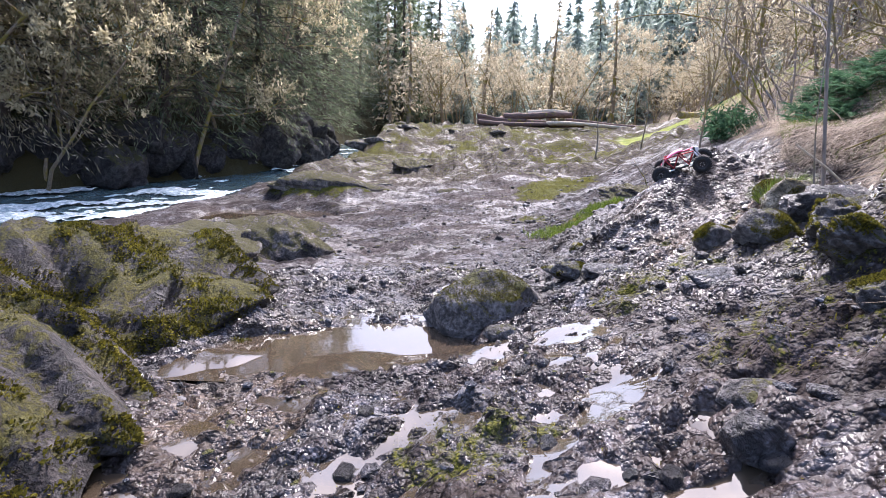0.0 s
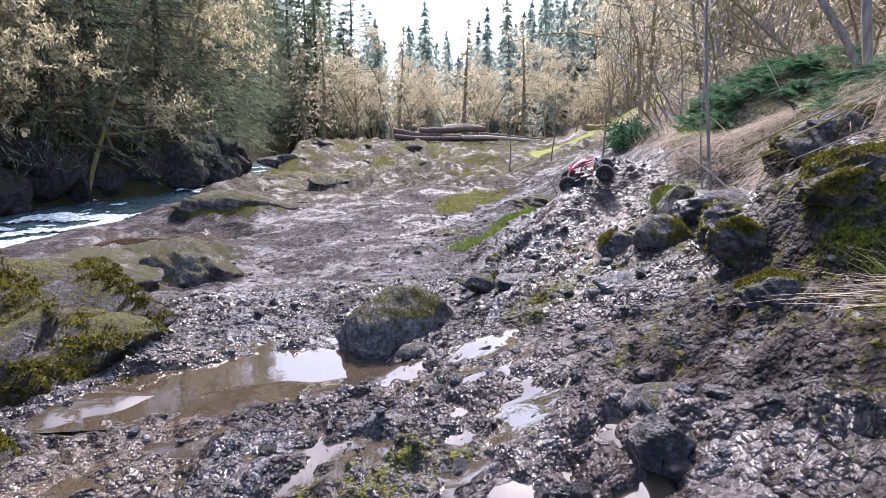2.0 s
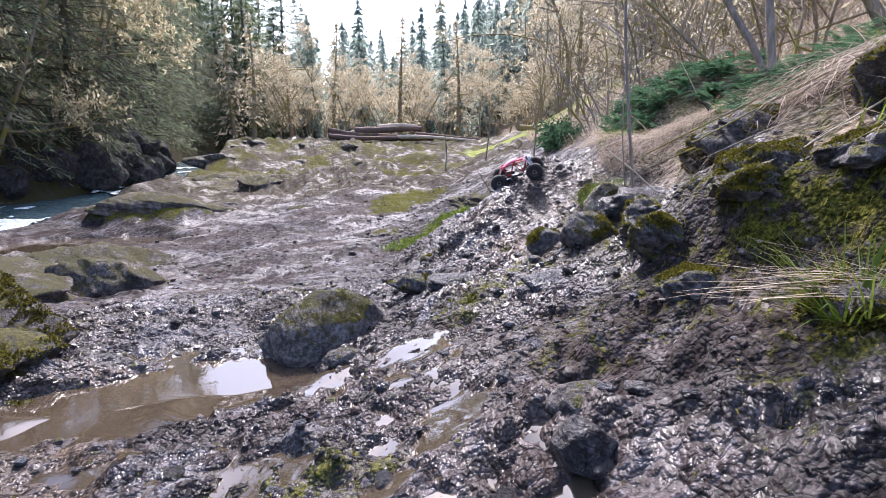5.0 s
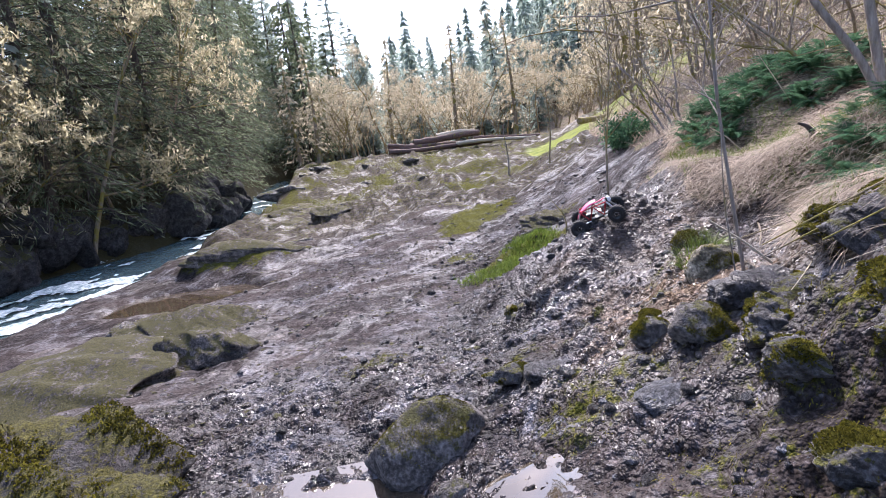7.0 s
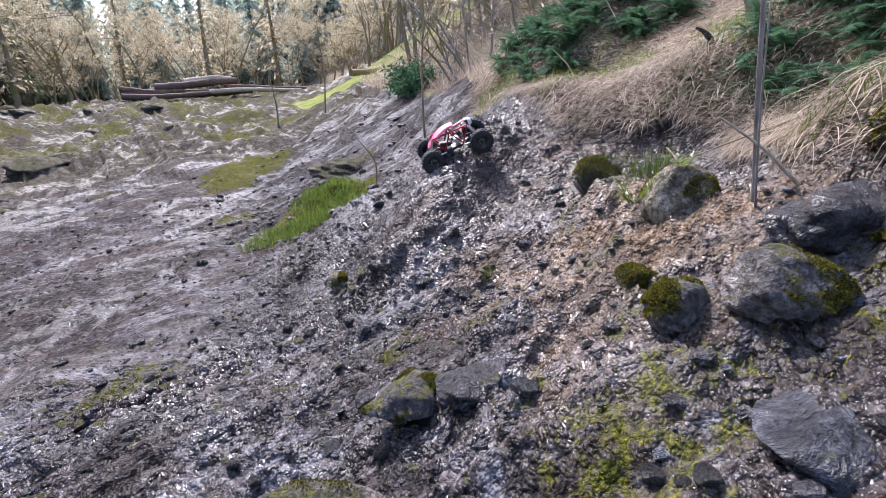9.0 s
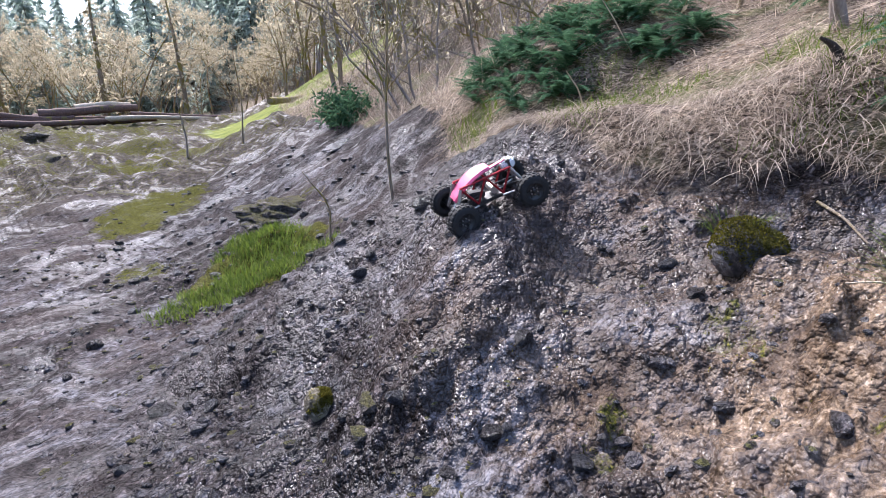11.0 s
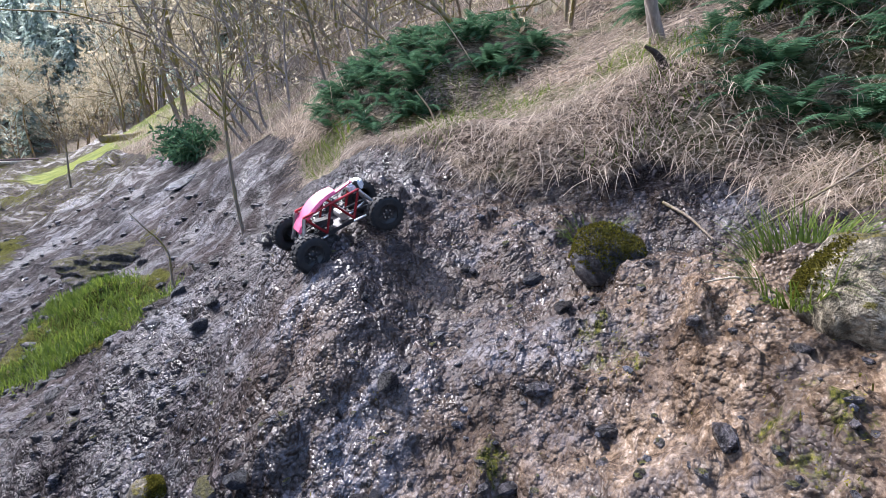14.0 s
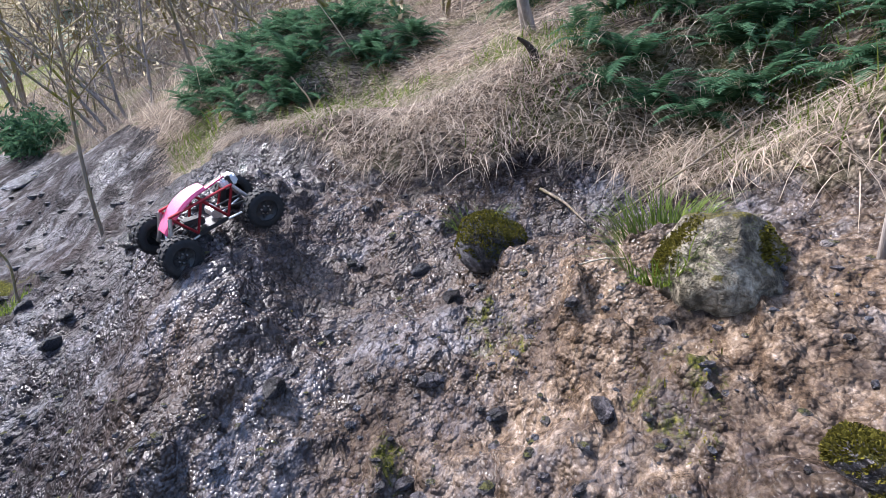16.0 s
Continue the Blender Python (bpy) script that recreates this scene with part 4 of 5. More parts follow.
x, y, r = strewn(15, 90000, -1.8, 2.3, 0.8, 5.2, lambda x, y, r: zones(x, y)[1] + 0.9 * swell(x * 11, y * 11, 103) > 0.5 + 0.25 * r.uniform(-1, 1, len(x)))
n = len(x)
blades("ground_moss", x, y, r.uniform(0.004, 0.013, n), r.uniform(0.002, 0.005, n), r.uniform(0.0, 0.9, n), r.uniform(0, 6.3, n), MOSS, "low olive moss growing between wet stones", "moss", 16)


def tuft(name, x, y, count, reach, material, label, seed, spread=0.05, lift=0.0):
    rnd = np.random.RandomState(seed)
    a = rnd.uniform(0, 6.3, count)
    return blades(name, x + spread * np.cos(a), y + spread * np.sin(a), rnd.uniform(0.5, 1.0, count) * reach, rnd.uniform(0.014, 0.026, count) * reach, rnd.uniform(0.1, 0.9, count), a + rnd.normal(0, 0.3, count), material, label, "grass", seed, 1.1, lift)


tuft("grass_tuft", 1.2, 0.93, 90, 0.24, GRASS, "tuft of long green sedge on the bank", 31)
rnd = np.random.RandomState(32)
blades("bent_straw", 1.2 + rnd.normal(0, 0.05, 46), 0.96 + rnd.normal(0, 0.04, 46), rnd.uniform(0.2, 0.36, 46), rnd.uniform(0.003, 0.006, 46), rnd.uniform(1.2, 1.5, 46), math.pi + rnd.normal(-0.1, 0.14, 46), STRAW,
       "bleached straw bent down from a sedge tuft", "dead grass", 33, 0.2, 0.06)
tuft("grass_tuft", 1.9, 3.13, 320, 0.15, GRASS, "tuft of fresh grass behind a yellow rock", 34, 0.1, 0.08)
tuft("grass_tuft", 2.24, 3.72, 120, 0.1, GRASS, "grass growing on a mossy stone", 35, 0.08, 0.1)


def moss_on(ob, count, size, seed, least=0.15, gate=-0.1):
    """Short moss shoots over the upper faces of a rock, one joined mesh."""
    rnd = np.random.RandomState(seed)
    m = ob.matrix_world
    me = ob.data
    tri = np.array([list(p.vertices) for p in me.polygons])
    co = np.array([m @ v.co for v in me.vertices])
    a, b, c = co[tri[:, 0]], co[tri[:, 1]], co[tri[:, 2]]
    nrm = np.cross(b - a, c - a)
    area = np.linalg.norm(nrm, axis=1)
    nrm /= area[:, None]
    mid = (a + b + c) / 3
    ok = nrm[:, 2] > least
    wild = swell(mid[:, 0] * 3.2 + mid[:, 2], mid[:, 1] * 3.2 + mid[:, 2], 95) + 0.7 * swell(mid[:, 0] * 11, mid[:, 1] * 11 + mid[:, 2] * 9, 96)
    odds = area * ease(wild, gate - 0.15, gate + 0.45) + 1e-12
    pick = rnd.choice(np.where(ok)[0], count, p=odds[ok] / odds[ok].sum())
    u, v = rnd.uniform(0, 1, (2, count))
    flip = u + v > 1
    u[flip], v[flip] = 1 - u[flip], 1 - v[flip]
    p = a[pick] + u[:, None] * (b - a)[pick] + v[:, None] * (c - a)[pick]
    way = nrm[pick] + rnd.normal(0, 0.45, (count, 3))
    way /= np.linalg.norm(way, axis=1)[:, None]
    side = np.cross(way, rnd.normal(size=(count, 3)))
    side /= np.linalg.norm(side, axis=1)[:, None]
    h = size * rnd.uniform(0.5, 1.3, (count, 1))
    quads = np.stack([p - side * h * 0.35, p + side * h * 0.35, p + way * h + side * h * 0.2, p + way * h - side * h * 0.2], 1)
    grown = tagged(part("moss", mesh_of("moss", quads.reshape(-1, 3), np.arange(count * 4).reshape(-1, 4), MOSS, False), parent=ob), "shaggy olive-green moss growing over a rock", kind="stuff")
    grown.matrix_parent_inverse = m.inverted()


moss_on(mound, 90000, 0.012, 51, -0.3, 0.05)
for ob in ledge_rocks:
    moss_on(ob, 7000, 0.008, 54, -0.4, 0.1)
moss_on(boulder, 6000, 0.005, 52, 0.55, -0.1)
for ob in [o for o in scene.objects if o.name.startswith(("mossy_rock", "yellow_rock", "yellow_mossed"))]:
    moss_on(ob, 6000, 0.006, 53, 0.0, 0.0)


def fallen_leaf():
    v = np.array([[0, -1, 0], [0.55, -0.3, 0.25], [0.4, 0.5, 0.1], [0, 1, 0.35], [-0.4, 0.5, 0.2], [-0.55, -0.3, 0.05]], float)
    return v, np.array([[0, 1, 2, 3], [0, 3, 4, 5]])


def leaf_spots(rnd, n):
    x, y = rnd.uniform(1.6, 6.5, n), rnd.uniform(0.5, 8, n)
    ok = (zones(x, y)[0] > 0.5) & (swell(x * 1.1, y * 1.1, 96) > 0.0)
    return x[ok], y[ok], rnd.uniform(0.012, 0.035, ok.sum())


scattered("fallen_leaves", 1100, leaf_spots, fallen_leaf(), DEADLEAF, "curled brown dead leaves lying on the straw", "leaves", 97)


# ---- trees ----
class Wood:
    """Collects tapering tubes, and small flat pieces, as arrays."""

    def __init__(self):
        self.v, self.f, self.n, self.leaf = [], [], 0, []

    def tube(self, points, radii, sides):
        p = np.asarray(points, float)
        d = np.gradient(p, axis=0)
        d /= np.linalg.norm(d, axis=1)[:, None] + 1e-9
        a = np.cross(d, (0.31, 0.17, 0.93) if abs(d[0, 2]) < 0.9 else (1.0, 0.1, 0.0))
        a /= np.linalg.norm(a, axis=1)[:, None] + 1e-9
        b = np.cross(d, a)
        turn = np.arange(sides) * 2 * np.pi / sides
        ring = p[:, None] + np.asarray(radii)[:, None, None] * (np.cos(turn)[None, :, None] * a[:, None] + np.sin(turn)[None, :, None] * b[:, None])
        i = np.arange(len(p) * sides).reshape(len(p), sides)
        j = np.roll(i, -1, 1)
        self.f.append((np.stack([i[:-1], j[:-1], j[1:], i[1:]], -1) + self.n).reshape(-1, 4))
        self.v.append(ring.reshape(-1, 3))
        self.n += ring.shape[0] * sides

    def wood(self, name, material, first=0, last=None):
        """Tubes number first to last as one mesh."""
        starts = np.cumsum([0] + [len(v) for v in self.v])
        f = np.concatenate(self.f[first:last]) - starts[first]
        return mesh_of(name, np.concatenate(self.v[first:last]), f, material)

    def hang(self, tree, material, trunks=1, names=("trunk",)):
        """The first tubes as parts of their own, the many limbs past them as one."""
        for k in range(trunks):
            part(names[min(k, len(names) - 1)], self.wood("trunk", material, k, k + 1), parent=tree)
        if len(self.v) > trunks:
            tagged(part("branchwork", self.wood("branchwork", material, trunks), parent=tree), kind="stuff")

    def leaves(self, name, material):
        q = np.concatenate(self.leaf)
        return mesh_of(name, q.reshape(-1, 3), np.arange(len(q) * 4).reshape(-1, 4), material, False)

    def sprays(self, centres, along_way, length, width, rnd):
        """Pointed flat pieces: they run along their way and are turned at random about it."""
        c, w = np.asarray(centres, float), np.asarray(along_way, float)
        w = w / (np.linalg.norm(w, axis=1)[:, None] + 1e-9)
        side = np.cross(w, rnd.normal(size=c.shape))
        side /= np.linalg.norm(side, axis=1)[:, None] + 1e-9
        l, h = np.asarray(length)[:, None] / 2, np.asarray(width)[:, None] / 2
        self.leaf.append(np.stack([c - w * l, c + side * h - w * l * 0.1, c + w * l, c - side * h - w * l * 0.1], 1))


def conifer(name, seed, height, reach, droop, whorls, per, sprays, spray, needles, bare=0.08, bark=None, slim=1.0, knots=4, thick=0.02):
    """A spruce or hemlock: straight trunk, whorls of drooping limbs, hanging sprays of needles."""
    rnd = np.random.RandomState(seed)
    w = Wood()
    hs = np.linspace(0, 1, 9)
    bend = np.stack([0.02 * height * np.sin(hs * 3 + seed), 0.02 * height * np.cos(hs * 2.3 + seed), hs * height], 1)
    bend[:, :2] -= bend[0, :2]
    w.tube(bend - [0, 0, 0.3], thick * height * (1 - hs) ** 0.9 + 0.012, 7)
    for k in range(whorls):
        h = bare + (1 - bare) * (k + rnd.uniform(-0.4, 0.4)) / whorls
        h = min(max(h, 0.03), 0.985)
        mid = np.array([np.interp(h, hs, bend[:, i]) for i in range(3)])
        size = reach * (1 - h) ** 0.75 * (0.55 + 0.45 * min(1, h / 0.25))
        for _ in range(per):
            a, l = rnd.uniform(0, 2 * np.pi), size * rnd.uniform(0.55, 1.2) + 0.1
            u = np.linspace(0, 1, knots)
            rise = 0.25 * l * u - droop * l * u**2
            line = mid + np.stack([np.cos(a) * l * u, np.sin(a) * l * u, rise], 1)
            w.tube(line, 0.006 * height * 0.25 * (1.2 - u) * (1.1 - h) + 0.004, 3)
            n = max(3, int(sprays * (0.35 + 0.65 * l / reach)))
            t = rnd.uniform(0.12, 1.05, n)
            c = mid + np.stack([np.cos(a) * l * t, np.sin(a) * l * t, 0.25 * l * t - droop * l * t**2], 1)
            off = rnd.normal(0, 0.13, (n, 3)) * l * 0.55
            off[:, 2] = -np.abs(off[:, 2])
            way = np.stack([np.cos(a) * np.ones(n), np.sin(a) * np.ones(n), -0.35 - 1.3 * rnd.uniform(0, 1, n) * (droop + 0.15)], 1) + rnd.normal(0, 0.45, (n, 3))
            w.sprays(c + off, way, spray * rnd.uniform(0.6, 1.4, n), slim * spray * rnd.uniform(0.22, 0.42, n), rnd)
    top = bend[-1] - [0, 0, 0.3]
    w.sprays(top + rnd.normal(0, 0.06, (8, 3)) * [1, 1, 3], np.array([[0, 0, 1.0]] * 8) + rnd.normal(0, 0.4, (8, 3)), np.full(8, spray), np.full(8, spray * 0.3), rnd)
    tree = new(name)
    w.hang(tree, bark or BARK)
    tagged(part("crown", w.leaves("crown", needles), parent=tree), kind="stuff")
    return tree


def limb(w, rnd, start, way, length, radius, level, tips, spread=0.75, up=0.25, sides=(6, 4, 3, 3), counts=(8, 5, 4)):
    """A crooked limb and its own side limbs, down to twigs."""
    steps = (6, 4, 3, 2)[level]
    pts, d = [np.array(start, float)], np.array(way, float)
    for _ in range(steps):
        d = d + rnd.normal(0, 0.16, 3) + [0, 0, up * 0.12]
        d /= np.linalg.norm(d)
        pts.append(pts[-1] + d * length / steps)
    pts = np.array(pts)
    u = np.linspace(0, 1, steps + 1)
    w.tube(pts, radius * (1 - 0.75 * u), sides[level])
    if level == 3:
        tips.append(pts)
        return
    for _ in range(counts[level]):
        t = rnd.uniform(0.25 if level == 0 else 0.15, 1.0)
        p = np.array([np.interp(t, u, pts[:, i]) for i in range(3)])
        a = rnd.normal(0, 1, 3)
        side = np.cross(d, a)
        side /= np.linalg.norm(side) + 1e-9
        limb(w, rnd, p, d * (1 - spread) + side * spread + [0, 0, up], length * rnd.uniform(0.35, 0.6) * (1.1 - 0.45 * t), radius * (0.55 - 0.25 * t), level + 1, tips, spread, up, sides, counts)
    tips.append(pts[-2:])


def bare_tree(name, seed, height, stems, buds, bud_size, bark, moss_buds, lean=0.15, first=0, counts=(8, 5, 4)):
    """A leafless alder or maple of early spring, hung with catkins and lichen."""
    rnd = np.random.RandomState(seed)
    w, tips = Wood(), []
    for k in range(stems):
        a = rnd.uniform(0, 6.3)
        way = np.array([lean * np.cos(a) * (k > 0) + rnd.normal(0, 0.05), lean * np.sin(a) * (k > 0) + rnd.normal(0, 0.05), 1.0])
        limb(w, rnd, (0.15 * k * np.cos(a), 0.15 * k * np.sin(a), -0.3), way / np.linalg.norm(way), height * rnd.uniform(0.75, 1.0), 0.0085 * height, first, tips, counts=counts)
    ends = np.concatenate([np.array([p[0] + (p[-1] - p[0]) * t for t in rnd.uniform(0, 1.1, buds)]) for p in tips])
    n = len(ends)
    w.sprays(ends + rnd.normal(0, 0.05 * height / 8, (n, 3)), rnd.normal(0, 0.6, (n, 3)) + [0, 0, -0.6], bud_size * rnd.uniform(0.6, 1.5, n), bud_size * rnd.uniform(0.25, 0.5, n), rnd)
    tree = new(name)
    w.hang(tree, bark)
    tagged(part("crown", w.leaves("crown", moss_buds), parent=tree), kind="stuff")
    return tree


def plant(kinds, label, category, group, places, seed, low=0.8, high=1.2, sink=0.1):
    """Copies of some model trees at places; the models themselves stand at the first ones."""
    rnd = random.Random(seed)
    for k, (x, y) in enumerate(places):
        model = kinds[k % len(kinds)]
        s = rnd.uniform(low, high)
        m = pose(x, y, at(x, y) - sink, rnd.uniform(-2, 2), rnd.uniform(-2, 2), rnd.uniform(0, 360))
        if k < len(kinds):
            ob = model
            ob.matrix_basis = m @ Matrix.Scale(s, 4)
        else:
            ob = copy_thing(model, m)
            ob.scale = (s, s, s)
        tagged(ob, label, category, group)


def spread_places(seed, count, spot, gap):
    """Places kept some distance from one another."""
    rnd, found = random.Random(seed), []
    for _ in range(count * 30):
        if len(found) >= count:
            break
        p = spot(rnd)
        if p and all(math.hypot(p[0] - q[0], p[1] - q[1]) > gap for q in found):
            found.append(p)
    return found


def left_edge(y):
    v = np.array([float(y)])
    return float(along(v, RIVER_Y, RIVER_X)[0] - 1.25 * along(v, RIVER_Y, RIVER_W)[0])


# the dark wood on the far side of the river
row = [(left_edge(y) - 0.4 - (k % 2) * 1.1, y) for k, y in enumerate((6.0, 8.6, 11.0, 13.2, 15.4, 17.6, 19.8, 22.2, 24.6, 27.2, 30, 33.5, 37.5, 42, 47, 53, 60))]
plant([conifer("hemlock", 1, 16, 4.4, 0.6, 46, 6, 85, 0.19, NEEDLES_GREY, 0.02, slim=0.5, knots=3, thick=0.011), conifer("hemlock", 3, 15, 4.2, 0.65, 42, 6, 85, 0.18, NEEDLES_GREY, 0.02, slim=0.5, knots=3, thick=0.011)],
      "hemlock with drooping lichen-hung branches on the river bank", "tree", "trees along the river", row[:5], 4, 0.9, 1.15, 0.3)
plant([conifer("hemlock", 2, 19, 4.2, 0.55, 50, 6, 55, 0.24, NEEDLES, 0.02, slim=0.5, knots=3, thick=0.011), conifer("hemlock", 4, 17, 4.2, 0.5, 46, 6, 55, 0.24, NEEDLES, 0.02, slim=0.5, knots=3, thick=0.011)],
      "tall dark green hemlock overhanging the river", "tree", "trees along the river", row[5:], 5, 0.9, 1.15, 0.3)


def behind_left(rnd):
    y = rnd.uniform(2, 110)
    return left_edge(y) - rnd.uniform(2.5, 28), y


plant([conifer("conifer", 11, 19, 3.6, 0.35, 32, 5, 16, 0.55, NEEDLES, 0.08, knots=2, thick=0.011), conifer("conifer", 12, 21, 3.4, 0.3, 34, 5, 16, 0.55, NEEDLES_HAZED, 0.1, knots=2, thick=0.011), conifer("conifer", 13, 17, 3.2, 0.4, 30, 5, 16, 0.5, NEEDLES, 0.06, knots=2, thick=0.011)],
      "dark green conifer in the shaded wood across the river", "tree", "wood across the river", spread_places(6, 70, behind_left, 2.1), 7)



def valley_end(rnd):
    y = rnd.uniform(58, 112)
    return rnd.uniform(-30, left_edge(y) + 4), y


plant([conifer("spruce", 14, 23, 4.4, 0.35, 34, 5, 18, 0.65, NEEDLES, 0.04, knots=2, thick=0.011), conifer("spruce", 15, 25, 4.0, 0.3, 34, 5, 18, 0.65, NEEDLES_HAZED, 0.05, knots=2, thick=0.011)], "tall dark spruce where the valley narrows", "tree", "spruces up the river",
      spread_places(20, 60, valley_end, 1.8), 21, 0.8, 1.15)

slim = [conifer("fir", 21, 19, 4.2, 0.45, 30, 5, 12, 1.25, NEEDLES_HAZED, 0.06, slim=0.8, knots=2, thick=0.009), conifer("fir", 22, 22, 3.9, 0.5, 34, 5, 12, 1.25, NEEDLES_HAZED, 0.1, slim=0.8, knots=2, thick=0.009), conifer("fir", 23, 17, 4.3, 0.45, 30, 5, 12, 1.25, NEEDLES_HAZED, 0.04, slim=0.8, knots=2, thick=0.009)]


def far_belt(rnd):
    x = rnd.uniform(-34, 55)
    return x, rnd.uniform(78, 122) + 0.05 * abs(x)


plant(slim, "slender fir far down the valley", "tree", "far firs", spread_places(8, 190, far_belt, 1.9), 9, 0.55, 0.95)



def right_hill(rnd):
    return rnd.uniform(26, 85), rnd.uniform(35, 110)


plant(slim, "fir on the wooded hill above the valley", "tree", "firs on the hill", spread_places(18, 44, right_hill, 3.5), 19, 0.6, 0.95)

snag = [conifer("mossy_fir", 31, 10, 1.7, 0.35, 26, 4, 7, 0.4, BUDS, 0.15, TWIG)]
plant(snag, "half-bare fir hung with pale moss at the meadow's edge", "tree", "mossy firs", [(8.0, 47.5), (2.6, 57), (-4.4, 50), (-6.5, 55), (-1.5, 60), (14, 50)], 10, 0.85, 1.25)

alders = [bare_tree("alder", 41, 11, 1, 14, 0.16, TWIG, BUDS, counts=(7, 5, 3)), bare_tree("alder", 42, 10, 2, 10, 0.16, TWIG, BUDS, 0.2, 0, (6, 4, 3)), bare_tree("alder", 43, 12, 1, 14, 0.16, TWIG, BUDS, counts=(7, 5, 3))]


def meadow_edge(rnd):
    x, y = rnd.uniform(-8, 40), rnd.uniform(52, 76)
    return x, y


plant(alders, "leafless alder covered in pale catkins in the sun", "tree", "alders beyond the meadow", spread_places(12, 72, meadow_edge, 2.0), 13, 0.7, 1.2)


def slope_wood(rnd):
    y = rnd.uniform(14, 52)
    x = float(np.interp(y, FOOT_Y, FOOT_X)) + rnd.uniform(3.6, 22)
    if math.hypot((x - 13.5) / 6.0, (y - 29) / 9.5) < 0.95:
        return None
    return x, y


thin = [bare_tree("young_alder", 51, 9.5, 2, 13, 0.15, TWIG, BUDS, 0.2, 0, (6, 4, 3)), bare_tree("young_alder", 52, 8.5, 3, 9, 0.15, TWIG, BUDS, 0.25, 0, (6, 4, 3)), bare_tree("young_alder", 53, 10, 2, 13, 0.15, ALDER, BUDS, 0.15, 0, (6, 4, 3))]
plant(thin, "thin bare alder with mossy stems on the slope", "tree", "alders on the slope", spread_places(14, 64, slope_wood, 1.6), 15, 0.75, 1.3)


def hill_brush(rnd):
    y = rnd.uniform(-1, 15)
    x = float(np.interp(y, FOOT_Y, FOOT_X)) + rnd.uniform(4.2, 17)
    return x, y


plant([bare_tree("bare_shrub", 61, 3.4, 7, 3, 0.07, TWIG, BUDS, 0.5, 1, (0, 7, 4)), bare_tree("bare_shrub", 62, 3.0, 7, 3, 0.07, ALDER, BUDS, 0.6, 1, (0, 7, 4))], "tangled leafless shrub on the brown hillside", "shrub", "brush on the hillside",
      spread_places(16, 48, hill_brush, 1.2), 17, 0.8, 1.3)


plant([bare_tree("leaning_maple", 64, 8.5, 3, 18, 0.14, TWIG, LICHEN, 0.55, 0, (7, 5, 3)), bare_tree("leaning_maple", 65, 7.5, 3, 15, 0.13, TWIG, LICHEN, 0.65, 0, (7, 5, 3))], "bare maple hung with pale moss leaning over the river", "tree", "bare trees over the river",
      [(left_edge(y) + 0.35 - 0.9 * (k % 3), y) for k, y in enumerate((6.5, 7.4, 8.3, 9.2, 10.2, 11.2, 12.2, 13.3, 14.4, 15.6, 16.8, 18.2, 19.8, 22.0, 25.0))] + [(left_edge(y) - 2.6 - 1.2 * (k % 2), y) for k, y in enumerate((6.8, 8.2, 9.6, 11.0, 12.5, 14.0, 15.8))], 22, 0.85, 1.35, 0.2)


# ---- near stems ----
def stem(w, points, radius, sides=7, fork=0.75):
    p = np.array(points, float)
    t = np.linspace(0, 1, 4 * len(p))
    u = np.linspace(0, 1, len(p))
    q = np.stack([np.interp(t, u, p[:, i]) for i in range(3)], 1)
    q[1:-1] = (q[:-2] + 2 * q[1:-1] + q[2:]) / 4
    w.tube(q, radius * (1 - fork * t), sides)
    return q


def sapling(name, label, x, y, height, radius, lean, branches, seed, bark=ALDER, second=None):
    rnd = np.random.RandomState(seed)
    w = Wood()
    h = np.linspace(0, 1, 7)
    p = np.stack([lean[0] * h + 0.045 * np.sin(h * 7 + seed), lean[1] * h + 0.03 * np.cos(h * 6), h * height - 0.1], 1)
    q = stem(w, p, radius, 8, 0.7)
    if second:
        stem(w, p * [0.4, 0.4, second] + [-0.06, -0.03, 0], radius * 0.45, 6)
    for k in range(branches):
        t = 0.3 + 0.68 * k / branches
        s = np.array([np.interp(t, np.linspace(0, 1, len(q)), q[:, i]) for i in range(3)])
        a = rnd.uniform(0, 6.3)
        limb(w, rnd, s, (np.cos(a) * 0.8, np.sin(a) * 0.8, 0.6), height * rnd.uniform(0.18, 0.42) * (1.2 - t), radius * 0.5 * (1.2 - t), 2, [], 0.7, 0.3)
    tree = new(name)
    tree.matrix_basis = pose(x, y, at(x, y))
    w.hang(tree, bark, 2 if second else 1)
    return tagged(tree, label, "tree")


sapling("sapling", "thin grey alder sapling beside a yellow rock", 1.84, 2.68, 2.9, 0.0095, (-0.24, 0.02), 30, 71, ALDER, 0.4)
sapling("sapling", "slender bare sapling standing on the wet ledge", 3.2, 7.1, 3.2, 0.016, (0.12, 0.1), 26, 72, TWIG)
sapling("twig_plant", "small bare twig growing from the ledge", 2.75, 7.4, 0.75, 0.012, (-0.25, 0.0), 5, 73, TWIG)
sapling("sapling", "thin bare sapling at the edge of the gravel", 7.0, 20.5, 3.2, 0.03, (0.1, 0.1), 10, 74, TWIG)
sapling("sapling", "thin pale sapling near the meadow", 6.2, 24, 2.6, 0.04, (0.0, 0.1), 6, 75, ALDER)


